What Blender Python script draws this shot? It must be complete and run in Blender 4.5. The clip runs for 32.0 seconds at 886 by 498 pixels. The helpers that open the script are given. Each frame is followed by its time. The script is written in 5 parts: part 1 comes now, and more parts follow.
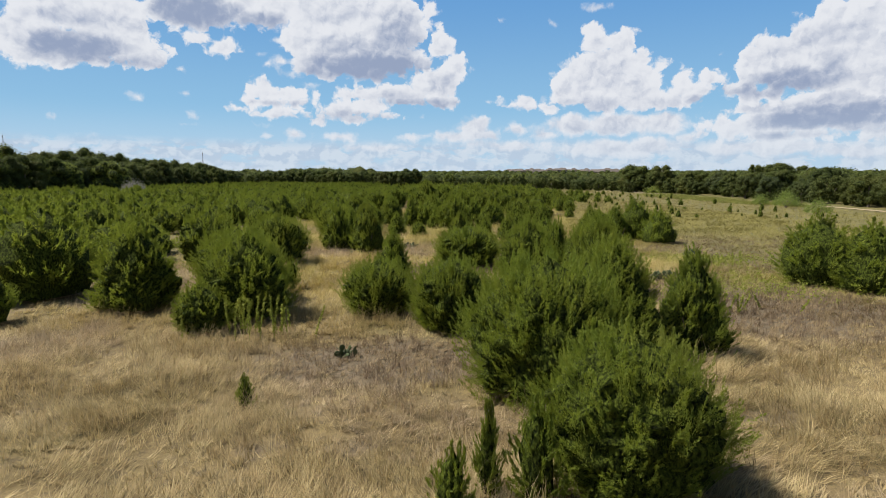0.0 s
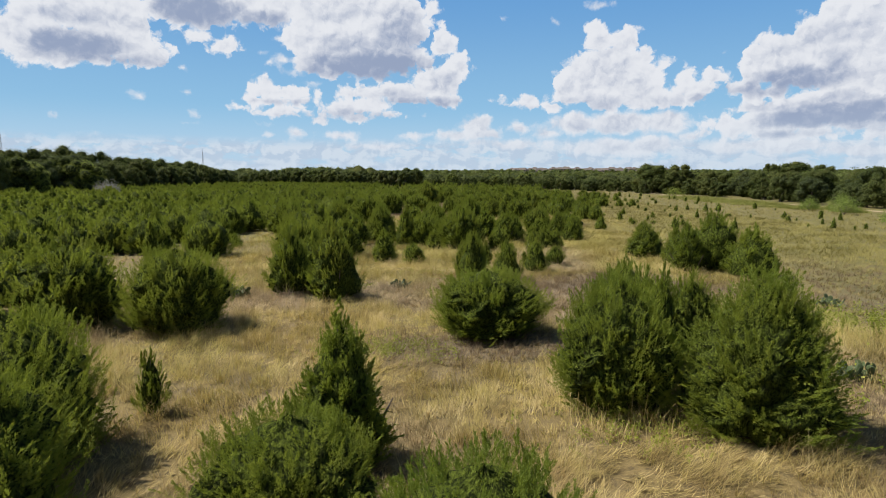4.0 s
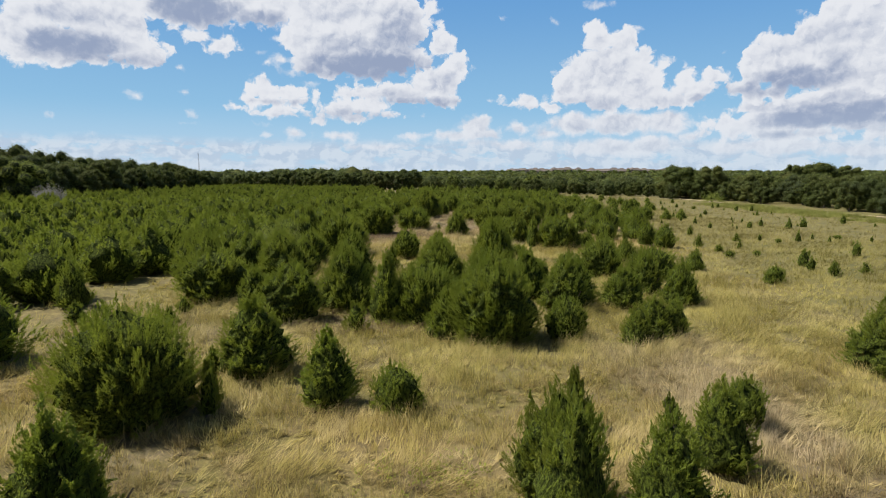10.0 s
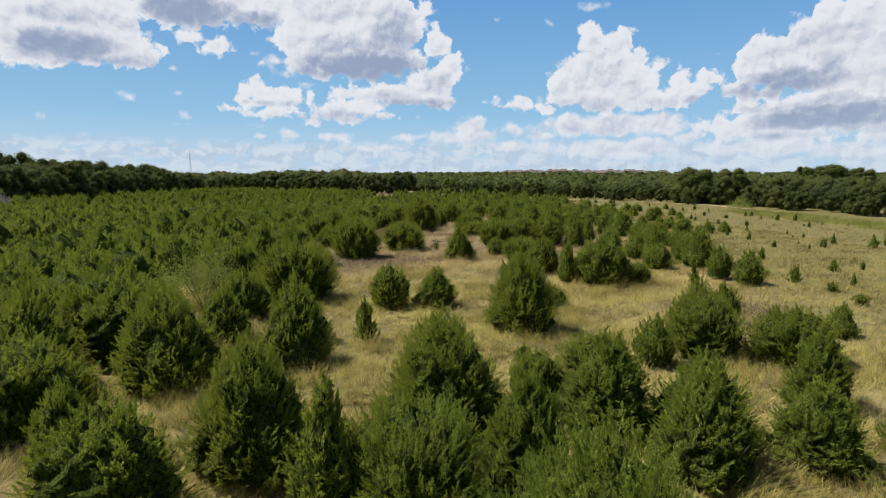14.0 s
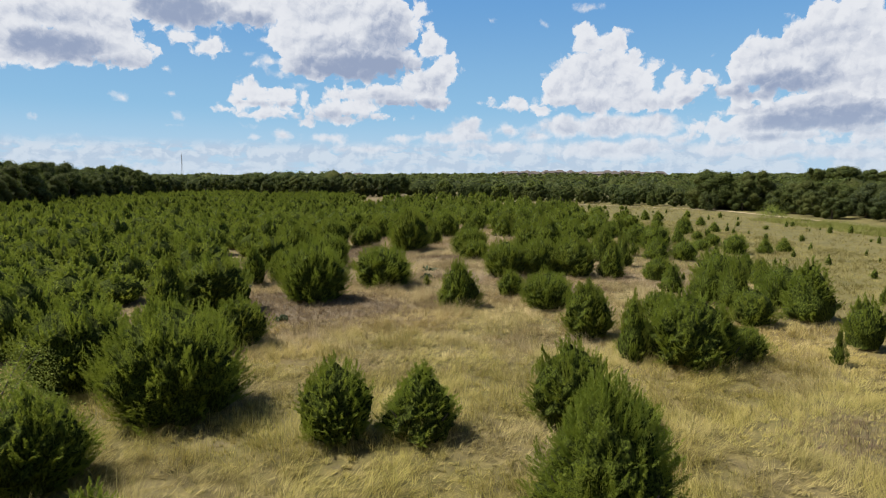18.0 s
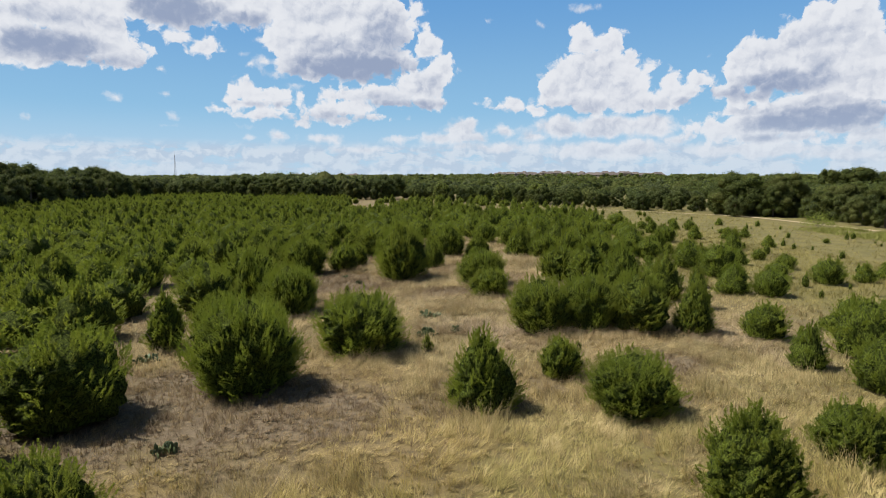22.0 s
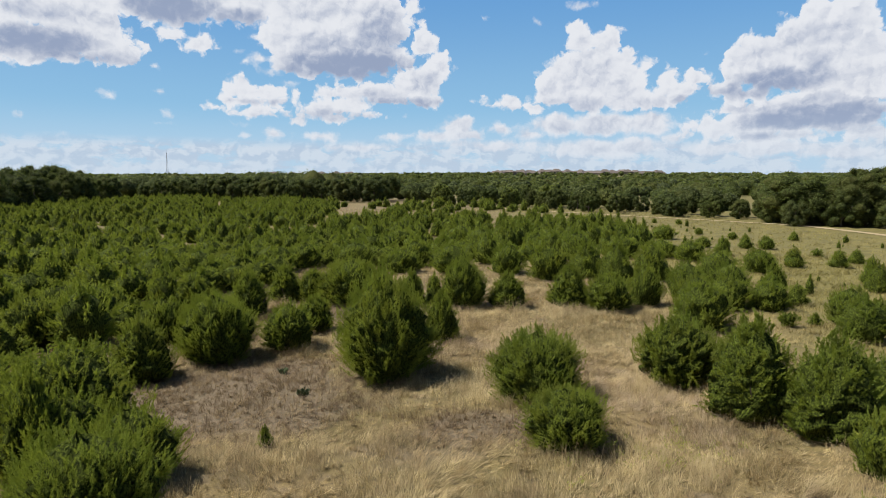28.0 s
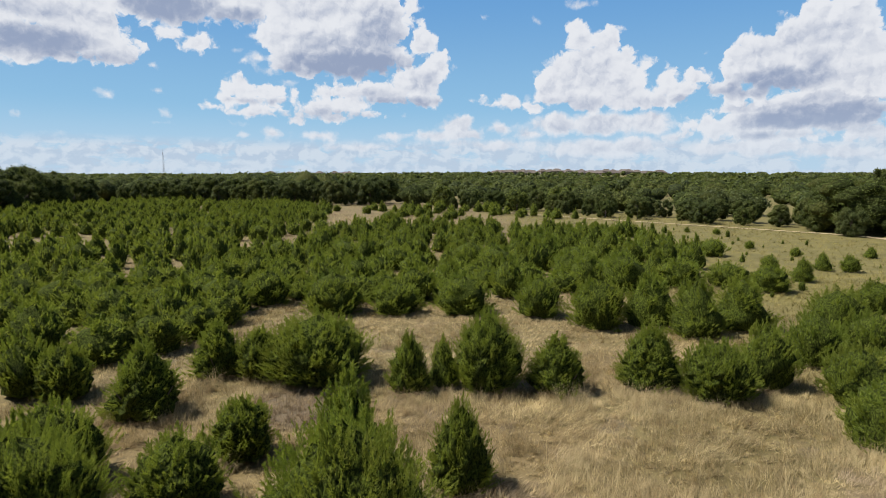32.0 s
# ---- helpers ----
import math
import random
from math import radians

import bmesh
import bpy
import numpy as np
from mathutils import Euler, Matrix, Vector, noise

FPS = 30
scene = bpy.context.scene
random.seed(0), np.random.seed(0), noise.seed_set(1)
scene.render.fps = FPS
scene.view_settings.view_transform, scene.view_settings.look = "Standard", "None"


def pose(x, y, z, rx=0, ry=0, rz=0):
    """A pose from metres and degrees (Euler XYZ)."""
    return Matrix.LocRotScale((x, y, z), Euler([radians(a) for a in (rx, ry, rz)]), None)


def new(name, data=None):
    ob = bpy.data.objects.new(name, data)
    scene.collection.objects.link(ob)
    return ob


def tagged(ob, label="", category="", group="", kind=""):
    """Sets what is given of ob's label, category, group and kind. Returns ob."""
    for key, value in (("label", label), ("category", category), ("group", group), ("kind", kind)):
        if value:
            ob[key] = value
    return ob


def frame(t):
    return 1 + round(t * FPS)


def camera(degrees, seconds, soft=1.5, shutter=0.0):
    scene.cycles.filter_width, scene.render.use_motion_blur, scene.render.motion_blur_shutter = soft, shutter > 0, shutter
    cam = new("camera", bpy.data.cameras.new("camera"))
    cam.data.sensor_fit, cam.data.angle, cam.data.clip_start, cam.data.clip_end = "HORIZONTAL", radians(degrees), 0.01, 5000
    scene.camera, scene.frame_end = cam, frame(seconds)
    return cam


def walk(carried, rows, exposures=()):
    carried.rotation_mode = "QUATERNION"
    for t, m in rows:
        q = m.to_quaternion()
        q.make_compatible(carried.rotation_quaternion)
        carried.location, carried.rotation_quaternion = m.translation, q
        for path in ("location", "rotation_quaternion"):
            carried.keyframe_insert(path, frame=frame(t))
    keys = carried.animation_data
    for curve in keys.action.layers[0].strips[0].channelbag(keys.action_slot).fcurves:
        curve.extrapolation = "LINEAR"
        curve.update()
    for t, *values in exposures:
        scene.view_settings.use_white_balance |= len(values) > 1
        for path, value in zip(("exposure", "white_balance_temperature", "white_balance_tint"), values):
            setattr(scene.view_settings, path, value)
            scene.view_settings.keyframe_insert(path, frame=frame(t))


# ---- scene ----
cam = camera(73.0, 32.0, soft=0.88)
PATH = [
    (0, pose(0.001, 0.000, 3.990, 83.179, 0, -1.021)),
    (1, pose(0.030, 2.688, 4.055, 83.132, 0, -0.992)),
    (2, pose(0.061, 5.393, 4.126, 83.094, 0, -0.948)),
    (3, pose(0.090, 8.130, 4.209, 83.074, 0, -0.884)),
    (4, pose(0.096, 10.887, 4.302, 83.067, 0, -0.827)),
    (5, pose(0.063, 13.655, 4.399, 83.069, 0, -0.805)),
    (6, pose(0.021, 16.457, 4.498, 83.069, 0, -0.804)),
    (7, pose(-0.004, 19.315, 4.595, 83.063, 0, -0.807)),
    (8, pose(-0.040, 22.221, 4.693, 83.062, 0, -0.828)),
    (9, pose(-0.107, 25.161, 4.795, 83.079, 0, -0.880)),
    (10, pose(-0.157, 28.130, 4.892, 83.100, 0, -0.945)),
    (11, pose(-0.147, 31.117, 4.979, 83.113, 0, -1.008)),
    (12, pose(-0.144, 34.061, 5.066, 83.135, 0, -1.102)),
    (13, pose(-0.203, 36.925, 5.163, 83.180, 0, -1.257)),
    (14, pose(-0.202, 39.790, 5.269, 83.230, 0, -1.436)),
    (15, pose(-0.042, 42.730, 5.379, 83.265, 0, -1.593)),
    (16, pose(0.144, 45.669, 5.491, 83.287, 0, -1.718)),
    (17, pose(0.207, 48.515, 5.601, 83.305, 0, -1.812)),
    (18, pose(0.193, 51.278, 5.710, 83.327, 0, -1.912)),
    (19, pose(0.177, 53.993, 5.818, 83.358, 0, -2.046)),
    (20, pose(0.165, 56.711, 5.916, 83.389, 0, -2.168)),
    (21, pose(0.148, 59.474, 5.999, 83.407, 0, -2.233)),
    (22, pose(0.125, 62.270, 6.080, 83.386, 0, -2.283)),
    (23, pose(0.101, 65.080, 6.172, 83.316, 0, -2.363)),
    (24, pose(0.097, 67.904, 6.270, 83.244, 0, -2.451)),
    (25, pose(0.126, 70.742, 6.368, 83.217, 0, -2.515)),
    (26, pose(0.144, 73.578, 6.464, 83.213, 0, -2.561)),
    (27, pose(0.113, 76.390, 6.558, 83.205, 0, -2.598)),
    (28, pose(0.083, 79.174, 6.652, 83.200, 0, -2.623)),
    (29, pose(0.102, 81.935, 6.748, 83.209, 0, -2.635)),
    (30, pose(0.132, 84.696, 6.852, 83.212, 0, -2.648)),
    (31, pose(0.128, 87.477, 6.967, 83.191, 0, -2.674)),
    (32, pose(0.100, 90.272, 7.088, 83.154, 0, -2.710)),
]
walk(cam, PATH)


# ---- world, sun ----
world = bpy.data.worlds.new("sky")
scene.world = world
world.use_nodes = True
wt = world.node_tree
sky = wt.nodes.new("ShaderNodeTexSky")
sky.sky_type = "NISHITA"
sky.sun_disc = False
SUN_EL, SUN_AZ = radians(56), radians(-80)  # azimuth from +y towards +x
sky.sun_elevation = SUN_EL
sky.sun_rotation = SUN_AZ
wt.links.new(sky.outputs[0], wt.nodes["Background"].inputs[0])
wt.nodes["Background"].inputs[1].default_value = 0.055
sun_dir = Vector((math.sin(SUN_AZ) * math.cos(SUN_EL), math.cos(SUN_AZ) * math.cos(SUN_EL), math.sin(SUN_EL)))
sun = new("sun", bpy.data.lights.new("sun", "SUN"))
sun.data.energy, sun.data.angle, sun.data.color = 4.8, radians(0.53), (1.0, 0.94, 0.84)
sun.matrix_world = Matrix.Translation((0, 0, 60)) @ (-sun_dir).to_track_quat("-Z", "Y").to_matrix().to_4x4()
scene.view_settings.exposure = 0.5

rng = np.random.default_rng(11)


# ---- node helpers ----
class Nodes:
    """Short names for the nodes of one tree."""

    def __init__(self, tree):
        self.tree = tree

    def add(self, kind, **settings):
        n = self.tree.nodes.new(kind)
        for key, value in settings.items():
            setattr(n, key, value)
        return n

    def link(self, a, b):
        self.tree.links.new(a, b)

    def feed(self, socket, value):
        if isinstance(value, bpy.types.NodeSocket):
            self.link(value, socket)
        else:
            socket.default_value = value

    def math(self, op, a, b=0.0, c=0.0):
        n = self.add("ShaderNodeMath", operation=op)
        for i, v in enumerate((a, b, c)):
            self.feed(n.inputs[i], v)
        return n.outputs[0]

    def vec(self, op, a, b=(0, 0, 0)):
        n = self.add("ShaderNodeVectorMath", operation=op)
        self.feed(n.inputs[0], a)
        self.feed(n.inputs[1], b)
        return n.outputs["Value"] if op in ("DOT_PRODUCT", "LENGTH") else n.outputs[0]

    def noise(self, vector, scale, detail=3.0, rough=0.55):
        n = self.add("ShaderNodeTexNoise")
        self.feed(n.inputs["Vector"], vector)
        n.inputs["Scale"].default_value, n.inputs["Detail"].default_value, n.inputs["Roughness"].default_value = scale, detail, rough
        return n.outputs[0]

    def steps(self, value, a, b, lo=0.0, hi=1.0):
        n = self.add("ShaderNodeMapRange", interpolation_type="SMOOTHSTEP")
        self.feed(n.inputs[0], value)
        for i, v in enumerate((a, b, lo, hi)):
            n.inputs[i + 1].default_value = v
        return n.outputs[0]

    def mix(self, fac, a, b):
        n = self.add("ShaderNodeMix", data_type="RGBA")
        self.feed(n.inputs[0], fac)
        self.feed(n.inputs[6], (*a, 1) if isinstance(a, tuple) else a)
        self.feed(n.inputs[7], (*b, 1) if isinstance(b, tuple) else b)
        return n.outputs[2]


def material(name):
    m = bpy.data.materials.new(name)
    m.use_nodes = True
    return m, Nodes(m.node_tree), m.node_tree.nodes["Principled BSDF"]


def leafy(n, bsdf, colour, through_colour, amount):
    """Thin leaves: a rough surface with some light coming through."""
    n.feed(bsdf.inputs["Base Color"], colour)
    bsdf.inputs["Roughness"].default_value = 0.62
    bsdf.inputs["Specular IOR Level"].default_value = 0.1
    tr = n.add("ShaderNodeBsdfTranslucent")
    n.feed(tr.inputs[0], through_colour)
    mx = n.add("ShaderNodeMixShader")
    mx.inputs[0].default_value = amount
    n.link(bsdf.outputs[0], mx.inputs[1])
    n.link(tr.outputs[0], mx.inputs[2])
    n.link(mx.outputs[0], n.tree.nodes["Material Output"].inputs[0])


WORN = [(10.5, 18.3, 4.5, 5.5), (19.4, 30.8, 9.0, 9.0), (-6.0, 77.6, 7.0, 4.0), (1.2, 25.8, 3.5, 1.8), (7.4, 33.4, 4.6, 3.8), (8.2, 81.4, 1.6, 1.5),
        (-2.4, 47.8, 2.5, 1.5), (11.2, 63.2, 3.0, 2.0), (-0.8, 12.8, 3.2, 2.2), (2.0, 94.5, 2.6, 1.5), (-5.4, 97.2, 5.0, 4.2), (-3.6, 108.0, 2.0, 2.0)]  # x, y, half width, half length


def patches(n):
    """Where the field is green, bare or brown, from the place on the ground."""
    pos = n.add("ShaderNodeNewGeometry").outputs["Position"]
    flat = n.vec("MULTIPLY", pos, (1, 1, 0))
    sep = n.add("ShaderNodeSeparateXYZ")
    n.link(pos, sep.inputs[0])
    green = n.steps(n.math("ADD", n.noise(flat, 0.11, 4, 0.6), n.math("ADD", n.steps(sep.outputs[1], 22, 48, -0.05, 0.07), n.steps(sep.outputs[1], 62, 84, 0.0, -0.06))), 0.4, 0.58)
    lush = n.steps(n.math("ADD", sep.outputs[0], n.math("MULTIPLY", n.noise(flat, 0.09, 4, 0.6), 16.0)), 17, 30, 0, 0.85)
    brown = n.steps(n.noise(n.vec("ADD", flat, (37, 11, 0)), 0.13, 5, 0.62), 0.5, 0.62)
    brown = n.math("MAXIMUM", brown, n.math("MAXIMUM", n.steps(sep.outputs[1], 68, 86, 0, 0.7), n.steps(sep.outputs[1], 24, 12, 0, 0.6)))
    fine = n.noise(flat, 1.3, 5, 0.65)
    # worn stretches with little grass
    ragged = n.math("MULTIPLY", n.math("SUBTRACT", n.noise(flat, 0.35, 4, 0.65), 0.5), 14.0)
    bare = n.steps(n.noise(n.vec("ADD", flat, (90, 40, 0)), 0.17, 5, 0.66), 0.58, 0.68, 0, 0.7)
    bare = n.math("MAXIMUM", bare, n.steps(n.noise(n.vec("ADD", flat, (13, 7, 0)), 0.62, 4, 0.62), 0.58, 0.68, 0, 0.7))
    for worn in WORN:
        far = n.vec("LENGTH", n.vec("MULTIPLY", n.vec("SUBTRACT", flat, (worn[0], worn[1], 0)), (1 / worn[2], 1 / worn[3], 0)))
        near = n.steps(n.math("ADD", far, n.math("MULTIPLY", ragged, 0.12)), 1.0, 0.55)
        bare = n.math("MAXIMUM", bare, near)
    fresh_band = n.math("MULTIPLY", n.steps(sep.outputs[1], 34, 52, 0, 0.55), n.steps(sep.outputs[1], 76, 62))
    return flat, green, brown, fine, bare, lush, fresh_band


# ---- materials ----
def ground_material():
    m, n, b = material("dry_field_soil")
    flat, green, brown, fine, worn, lush, band = patches(n)
    c = n.mix(green, (0.206, 0.15, 0.053), (0.149, 0.13, 0.03))
    c = n.mix(n.math("MULTIPLY", brown, 0.6), c, (0.206, 0.15, 0.08))
    c = n.mix(n.steps(fine, 0.45, 0.75, 0, 0.8), c, (0.165, 0.12, 0.058))
    tuft = n.noise(flat, 2.6, 5, 0.7)
    c = n.mix(n.steps(tuft, 0.5, 0.66, 0, 0.7), c, (0.299, 0.225, 0.088))
    c = n.mix(n.steps(n.noise(n.vec("ADD", flat, (3, 8, 0)), 4.2, 6, 0.75), 0.5, 0.62, 0, 0.8), c, (0.088, 0.064, 0.029))
    thatch = n.mix(n.steps(n.noise(flat, 7.0, 7, 0.8), 0.4, 0.6), (0.065, 0.05, 0.036), (0.215, 0.165, 0.115))
    c = n.mix(n.math("MULTIPLY", worn, 0.75), c, thatch)
    bare = n.steps(n.noise(n.vec("ADD", flat, (5, 70, 0)), 0.55, 4, 0.6), 0.66, 0.74, 0, 0.7)
    c = n.mix(bare, c, (0.154, 0.12, 0.072))
    litter = n.noise(flat, 24.0, 6, 0.8)
    c = n.mix(n.steps(litter, 0.56, 0.4, 0, 0.6), c, (0.052, 0.038, 0.018))
    c = n.mix(n.steps(litter, 0.56, 0.68, 0, 0.4), c, (0.309, 0.235, 0.1))
    c = n.mix(n.math("MULTIPLY", band, 0.7), c, n.mix(n.steps(tuft, 0.4, 0.6), (0.075, 0.062, 0.02), (0.19, 0.165, 0.045)))
    c = n.mix(lush, c, n.mix(n.steps(n.noise(flat, 0.5, 6, 0.7), 0.35, 0.65), (0.09, 0.083, 0.018), (0.165, 0.14, 0.038)))
    n.feed(b.inputs["Base Color"], c)
    b.inputs["Roughness"].default_value = 0.95
    bump = n.add("ShaderNodeBump")
    bump.inputs["Strength"].default_value, bump.inputs["Distance"].default_value = 0.5, 0.06
    n.link(n.noise(flat, 9.0, 6, 0.72), bump.inputs["Height"])
    n.link(bump.outputs[0], b.inputs["Normal"])
    return m


def grass_material():
    m, n, b = material("dry_grass_blades")
    flat, green, brown, fine, worn, lush, band = patches(n)
    pick = n.add("ShaderNodeNewGeometry").outputs["Random Per Island"]
    straw = n.mix(pick, (0.314, 0.249, 0.071), (0.601, 0.488, 0.182))
    fresh = n.mix(pick, (0.245, 0.226, 0.058), (0.5, 0.435, 0.155))
    drab = n.mix(pick, (0.26, 0.199, 0.14), (0.498, 0.398, 0.305))
    c = n.mix(n.math("MULTIPLY", green, 0.8), straw, fresh)
    c = n.mix(n.math("MULTIPLY", brown, 0.85), c, drab)
    c = n.mix(n.steps(fine, 0.5, 0.68, 0, 0.6), c, (0.22, 0.164, 0.077))
    clump = n.noise(n.vec("ADD", flat, (17, 5, 0)), 2.3, 3, 0.6)
    c = n.mix(n.steps(clump, 0.5, 0.64, 0, 0.6), c, n.mix(pick, (0.188, 0.127, 0.063), (0.396, 0.286, 0.139)))
    c = n.mix(n.steps(clump, 0.47, 0.36, 0, 0.6), c, n.mix(pick, (0.463, 0.36, 0.172), (0.749, 0.609, 0.339)))
    pale = n.steps(n.noise(n.vec("ADD", flat, (61, 23, 0)), 0.75, 4, 0.65), 0.54, 0.66, 0, 0.7)
    c = n.mix(pale, c, n.mix(pick, (0.441, 0.345, 0.168), (0.727, 0.599, 0.339)))
    c = n.mix(n.math("MULTIPLY", worn, 0.8), c, n.mix(pick, (0.133, 0.101, 0.054), (0.375, 0.276, 0.163)))
    c = n.mix(band, c, n.mix(pick, (0.249, 0.228, 0.05), (0.509, 0.445, 0.14)))
    c = n.mix(lush, c, n.mix(pick, (0.159, 0.151, 0.045), (0.36, 0.313, 0.11)))
    leafy(n, b, c, c, 0.3)
    return m


def juniper_material(name, dark, light, warm):
    m, n, b = material(name)
    geo = n.add("ShaderNodeNewGeometry")
    own = n.steps(n.noise(n.vec("MULTIPLY", geo.outputs["Position"], (1, 1, 0.1)), 0.37, 1, 0.5), 0.3, 0.7)
    c = n.mix(geo.outputs["Random Per Island"], dark, light)
    c = n.mix(n.steps(n.noise(geo.outputs["Position"], 1.7, 3, 0.6), 0.45, 0.7, 0, 0.55), c, warm)
    c = n.mix(n.math("MULTIPLY", own, 0.4), c, (0.068, 0.104, 0.025))
    each = n.add("ShaderNodeObjectInfo").outputs["Random"]
    c = n.mix(n.steps(each, 0.4, 1.0, 0, 0.3), c, (0.204, 0.225, 0.043))
    c = n.mix(n.steps(each, 0.3, 0.0, 0, 0.4), c, (0.076, 0.128, 0.025))
    olive = n.noise(n.vec("MULTIPLY", geo.outputs["Position"], (1, 1, 0.1)), 0.43, 1, 0.5)
    c = n.mix(n.steps(olive, 0.5, 0.72, 0, 0.5), c, (0.187, 0.178, 0.043))
    leafy(n, b, c, (0.31, 0.37, 0.042, 1), 0.36)
    return m


def juniper_shade_material():
    m, n, b = material("juniper_inner_shade")
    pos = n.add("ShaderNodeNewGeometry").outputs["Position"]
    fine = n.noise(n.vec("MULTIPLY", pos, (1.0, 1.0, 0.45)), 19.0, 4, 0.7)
    # mottled green kept darker than the sprays: shade of the crown's clefts, painted in
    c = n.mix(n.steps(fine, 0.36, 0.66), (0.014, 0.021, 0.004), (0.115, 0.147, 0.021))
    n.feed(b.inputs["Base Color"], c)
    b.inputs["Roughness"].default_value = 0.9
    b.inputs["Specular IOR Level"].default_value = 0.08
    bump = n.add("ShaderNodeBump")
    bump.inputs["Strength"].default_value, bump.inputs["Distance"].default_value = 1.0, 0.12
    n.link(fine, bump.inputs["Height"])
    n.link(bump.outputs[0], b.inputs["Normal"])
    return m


def wood_shade_material():
    m, n, b = material("inner_leaf_shade")
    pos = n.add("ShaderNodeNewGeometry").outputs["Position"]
    # darker than the outer leaves, so the colour supplies the shade behind them
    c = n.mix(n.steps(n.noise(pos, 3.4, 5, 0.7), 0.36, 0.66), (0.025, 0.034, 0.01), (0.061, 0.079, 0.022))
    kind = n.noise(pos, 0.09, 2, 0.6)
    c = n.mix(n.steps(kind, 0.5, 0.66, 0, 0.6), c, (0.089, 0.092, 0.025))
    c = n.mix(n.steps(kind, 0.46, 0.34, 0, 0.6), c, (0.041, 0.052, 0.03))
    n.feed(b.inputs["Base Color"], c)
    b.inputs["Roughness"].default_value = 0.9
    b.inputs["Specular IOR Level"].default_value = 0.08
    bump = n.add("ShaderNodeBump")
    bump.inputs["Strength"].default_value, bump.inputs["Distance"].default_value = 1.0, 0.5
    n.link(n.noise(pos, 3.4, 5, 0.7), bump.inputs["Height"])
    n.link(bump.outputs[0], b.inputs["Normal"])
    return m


def bark_material():
    m, n, b = material("grey_brown_bark")
    pos = n.add("ShaderNodeTexCoord").outputs["Object"]
    c = n.mix(n.noise(n.vec("MULTIPLY", pos, (9, 9, 2)), 2.0, 5), (0.07, 0.055, 0.045), (0.22, 0.18, 0.15))
    n.feed(b.inputs["Base Color"], c)
    b.inputs["Roughness"].default_value = 0.9
    return m


def wood_leaf_material():
    m, n, b = material("broad_leaves")
    geo = n.add("ShaderNodeNewGeometry")
    own = n.add("ShaderNodeObjectInfo").outputs["Random"]
    c = n.mix(geo.outputs["Random Per Island"], (0.044, 0.059, 0.016), (0.12, 0.148, 0.04))
    c = n.mix(n.steps(n.noise(geo.outputs["Position"], 0.055, 2, 0.6), 0.42, 0.72, 0, 0.7), c, (0.132, 0.137, 0.037))
    tint = n.steps(n.noise(n.vec("ADD", geo.outputs["Position"], (300, 0, 0)), 0.09, 1, 0.5), 0.5, 0.66, 0, 0.6)
    c = n.mix(tint, c, (0.088, 0.106, 0.06))
    c = n.mix(n.steps(own, 0.45, 0.0, 0, 0.55), c, (0.035, 0.055, 0.022))
    c = n.mix(n.steps(own, 0.6, 1.0, 0, 0.45), c, (0.125, 0.14, 0.045))
    leafy(n, b, c, (0.15, 0.19, 0.035, 1), 0.26)
    return m


GROUND, GRASS, BARK = ground_material(), grass_material(), bark_material()
JUNIPER = juniper_material("juniper_foliage", (0.119, 0.165, 0.031), (0.268, 0.317, 0.052), (0.316, 0.324, 0.056))
JUNIPER_YOUNG = juniper_material("young_juniper_foliage", (0.093, 0.134, 0.023), (0.218, 0.258, 0.047), (0.27, 0.271, 0.051))
JUNIPER_SHADE = juniper_shade_material()
WOOD_LEAF, WOOD_SHADE = wood_leaf_material(), wood_shade_material()


def plain_leaf(name, dark, light):
    m, n, b = material(name)
    c = n.mix(n.add("ShaderNodeNewGeometry").outputs["Random Per Island"], dark, light)
    leafy(n, b, c, (*light, 1), 0.3)
    return m


def rough_surface(name, one, two, scale, rough=0.9, metal=0.0):
    m, n, b = material(name)
    pos = n.add("ShaderNodeNewGeometry").outputs["Position"]
    c = n.mix(n.noise(pos, scale, 5, 0.6), one, two)
    n.feed(b.inputs["Base Color"], n.mix(n.math("MULTIPLY", n.add("ShaderNodeObjectInfo").outputs["Random"], 0.5), c, two))
    b.inputs["Roughness"].default_value, b.inputs["Metallic"].default_value = rough, metal
    return m


PALE_LEAF = plain_leaf("pale_leaves", (0.11, 0.15, 0.025), (0.26, 0.3, 0.06))
WEED = plain_leaf("weed_blades", (0.14, 0.165, 0.035), (0.3, 0.3, 0.085))
WEED_LEAF = plain_leaf("weed_leaves", (0.1, 0.15, 0.03), (0.24, 0.3, 0.07))
STALK_LEAF = plain_leaf("stalk_leaves", (0.17, 0.21, 0.03), (0.34, 0.37, 0.07))
SCRUB = plain_leaf("dead_stems", (0.084, 0.063, 0.043), (0.288, 0.213, 0.138))
CACTUS = rough_surface("cactus_skin", (0.045, 0.07, 0.024), (0.09, 0.12, 0.045), 9.0, 0.6)
GREY_LEAF = plain_leaf("grey_leaves", (0.17, 0.165, 0.14), (0.33, 0.32, 0.28))
TRACK = rough_surface("dirt", (0.29, 0.225, 0.13), (0.4, 0.32, 0.2), 0.8)
HOUSE_WALL = rough_surface("house_wall", (0.17, 0.15, 0.13), (0.27, 0.24, 0.21), 0.1)
ROOF = rough_surface("roof_shingle", (0.09, 0.074, 0.066), (0.145, 0.122, 0.11), 0.2)
WINDOW = rough_surface("window_glass", (0.03, 0.035, 0.04), (0.05, 0.055, 0.06), 1.0, 0.1)
STEEL = rough_surface("galvanised_steel", (0.25, 0.25, 0.27), (0.35, 0.35, 0.37), 1.0, 0.5, 0.6)


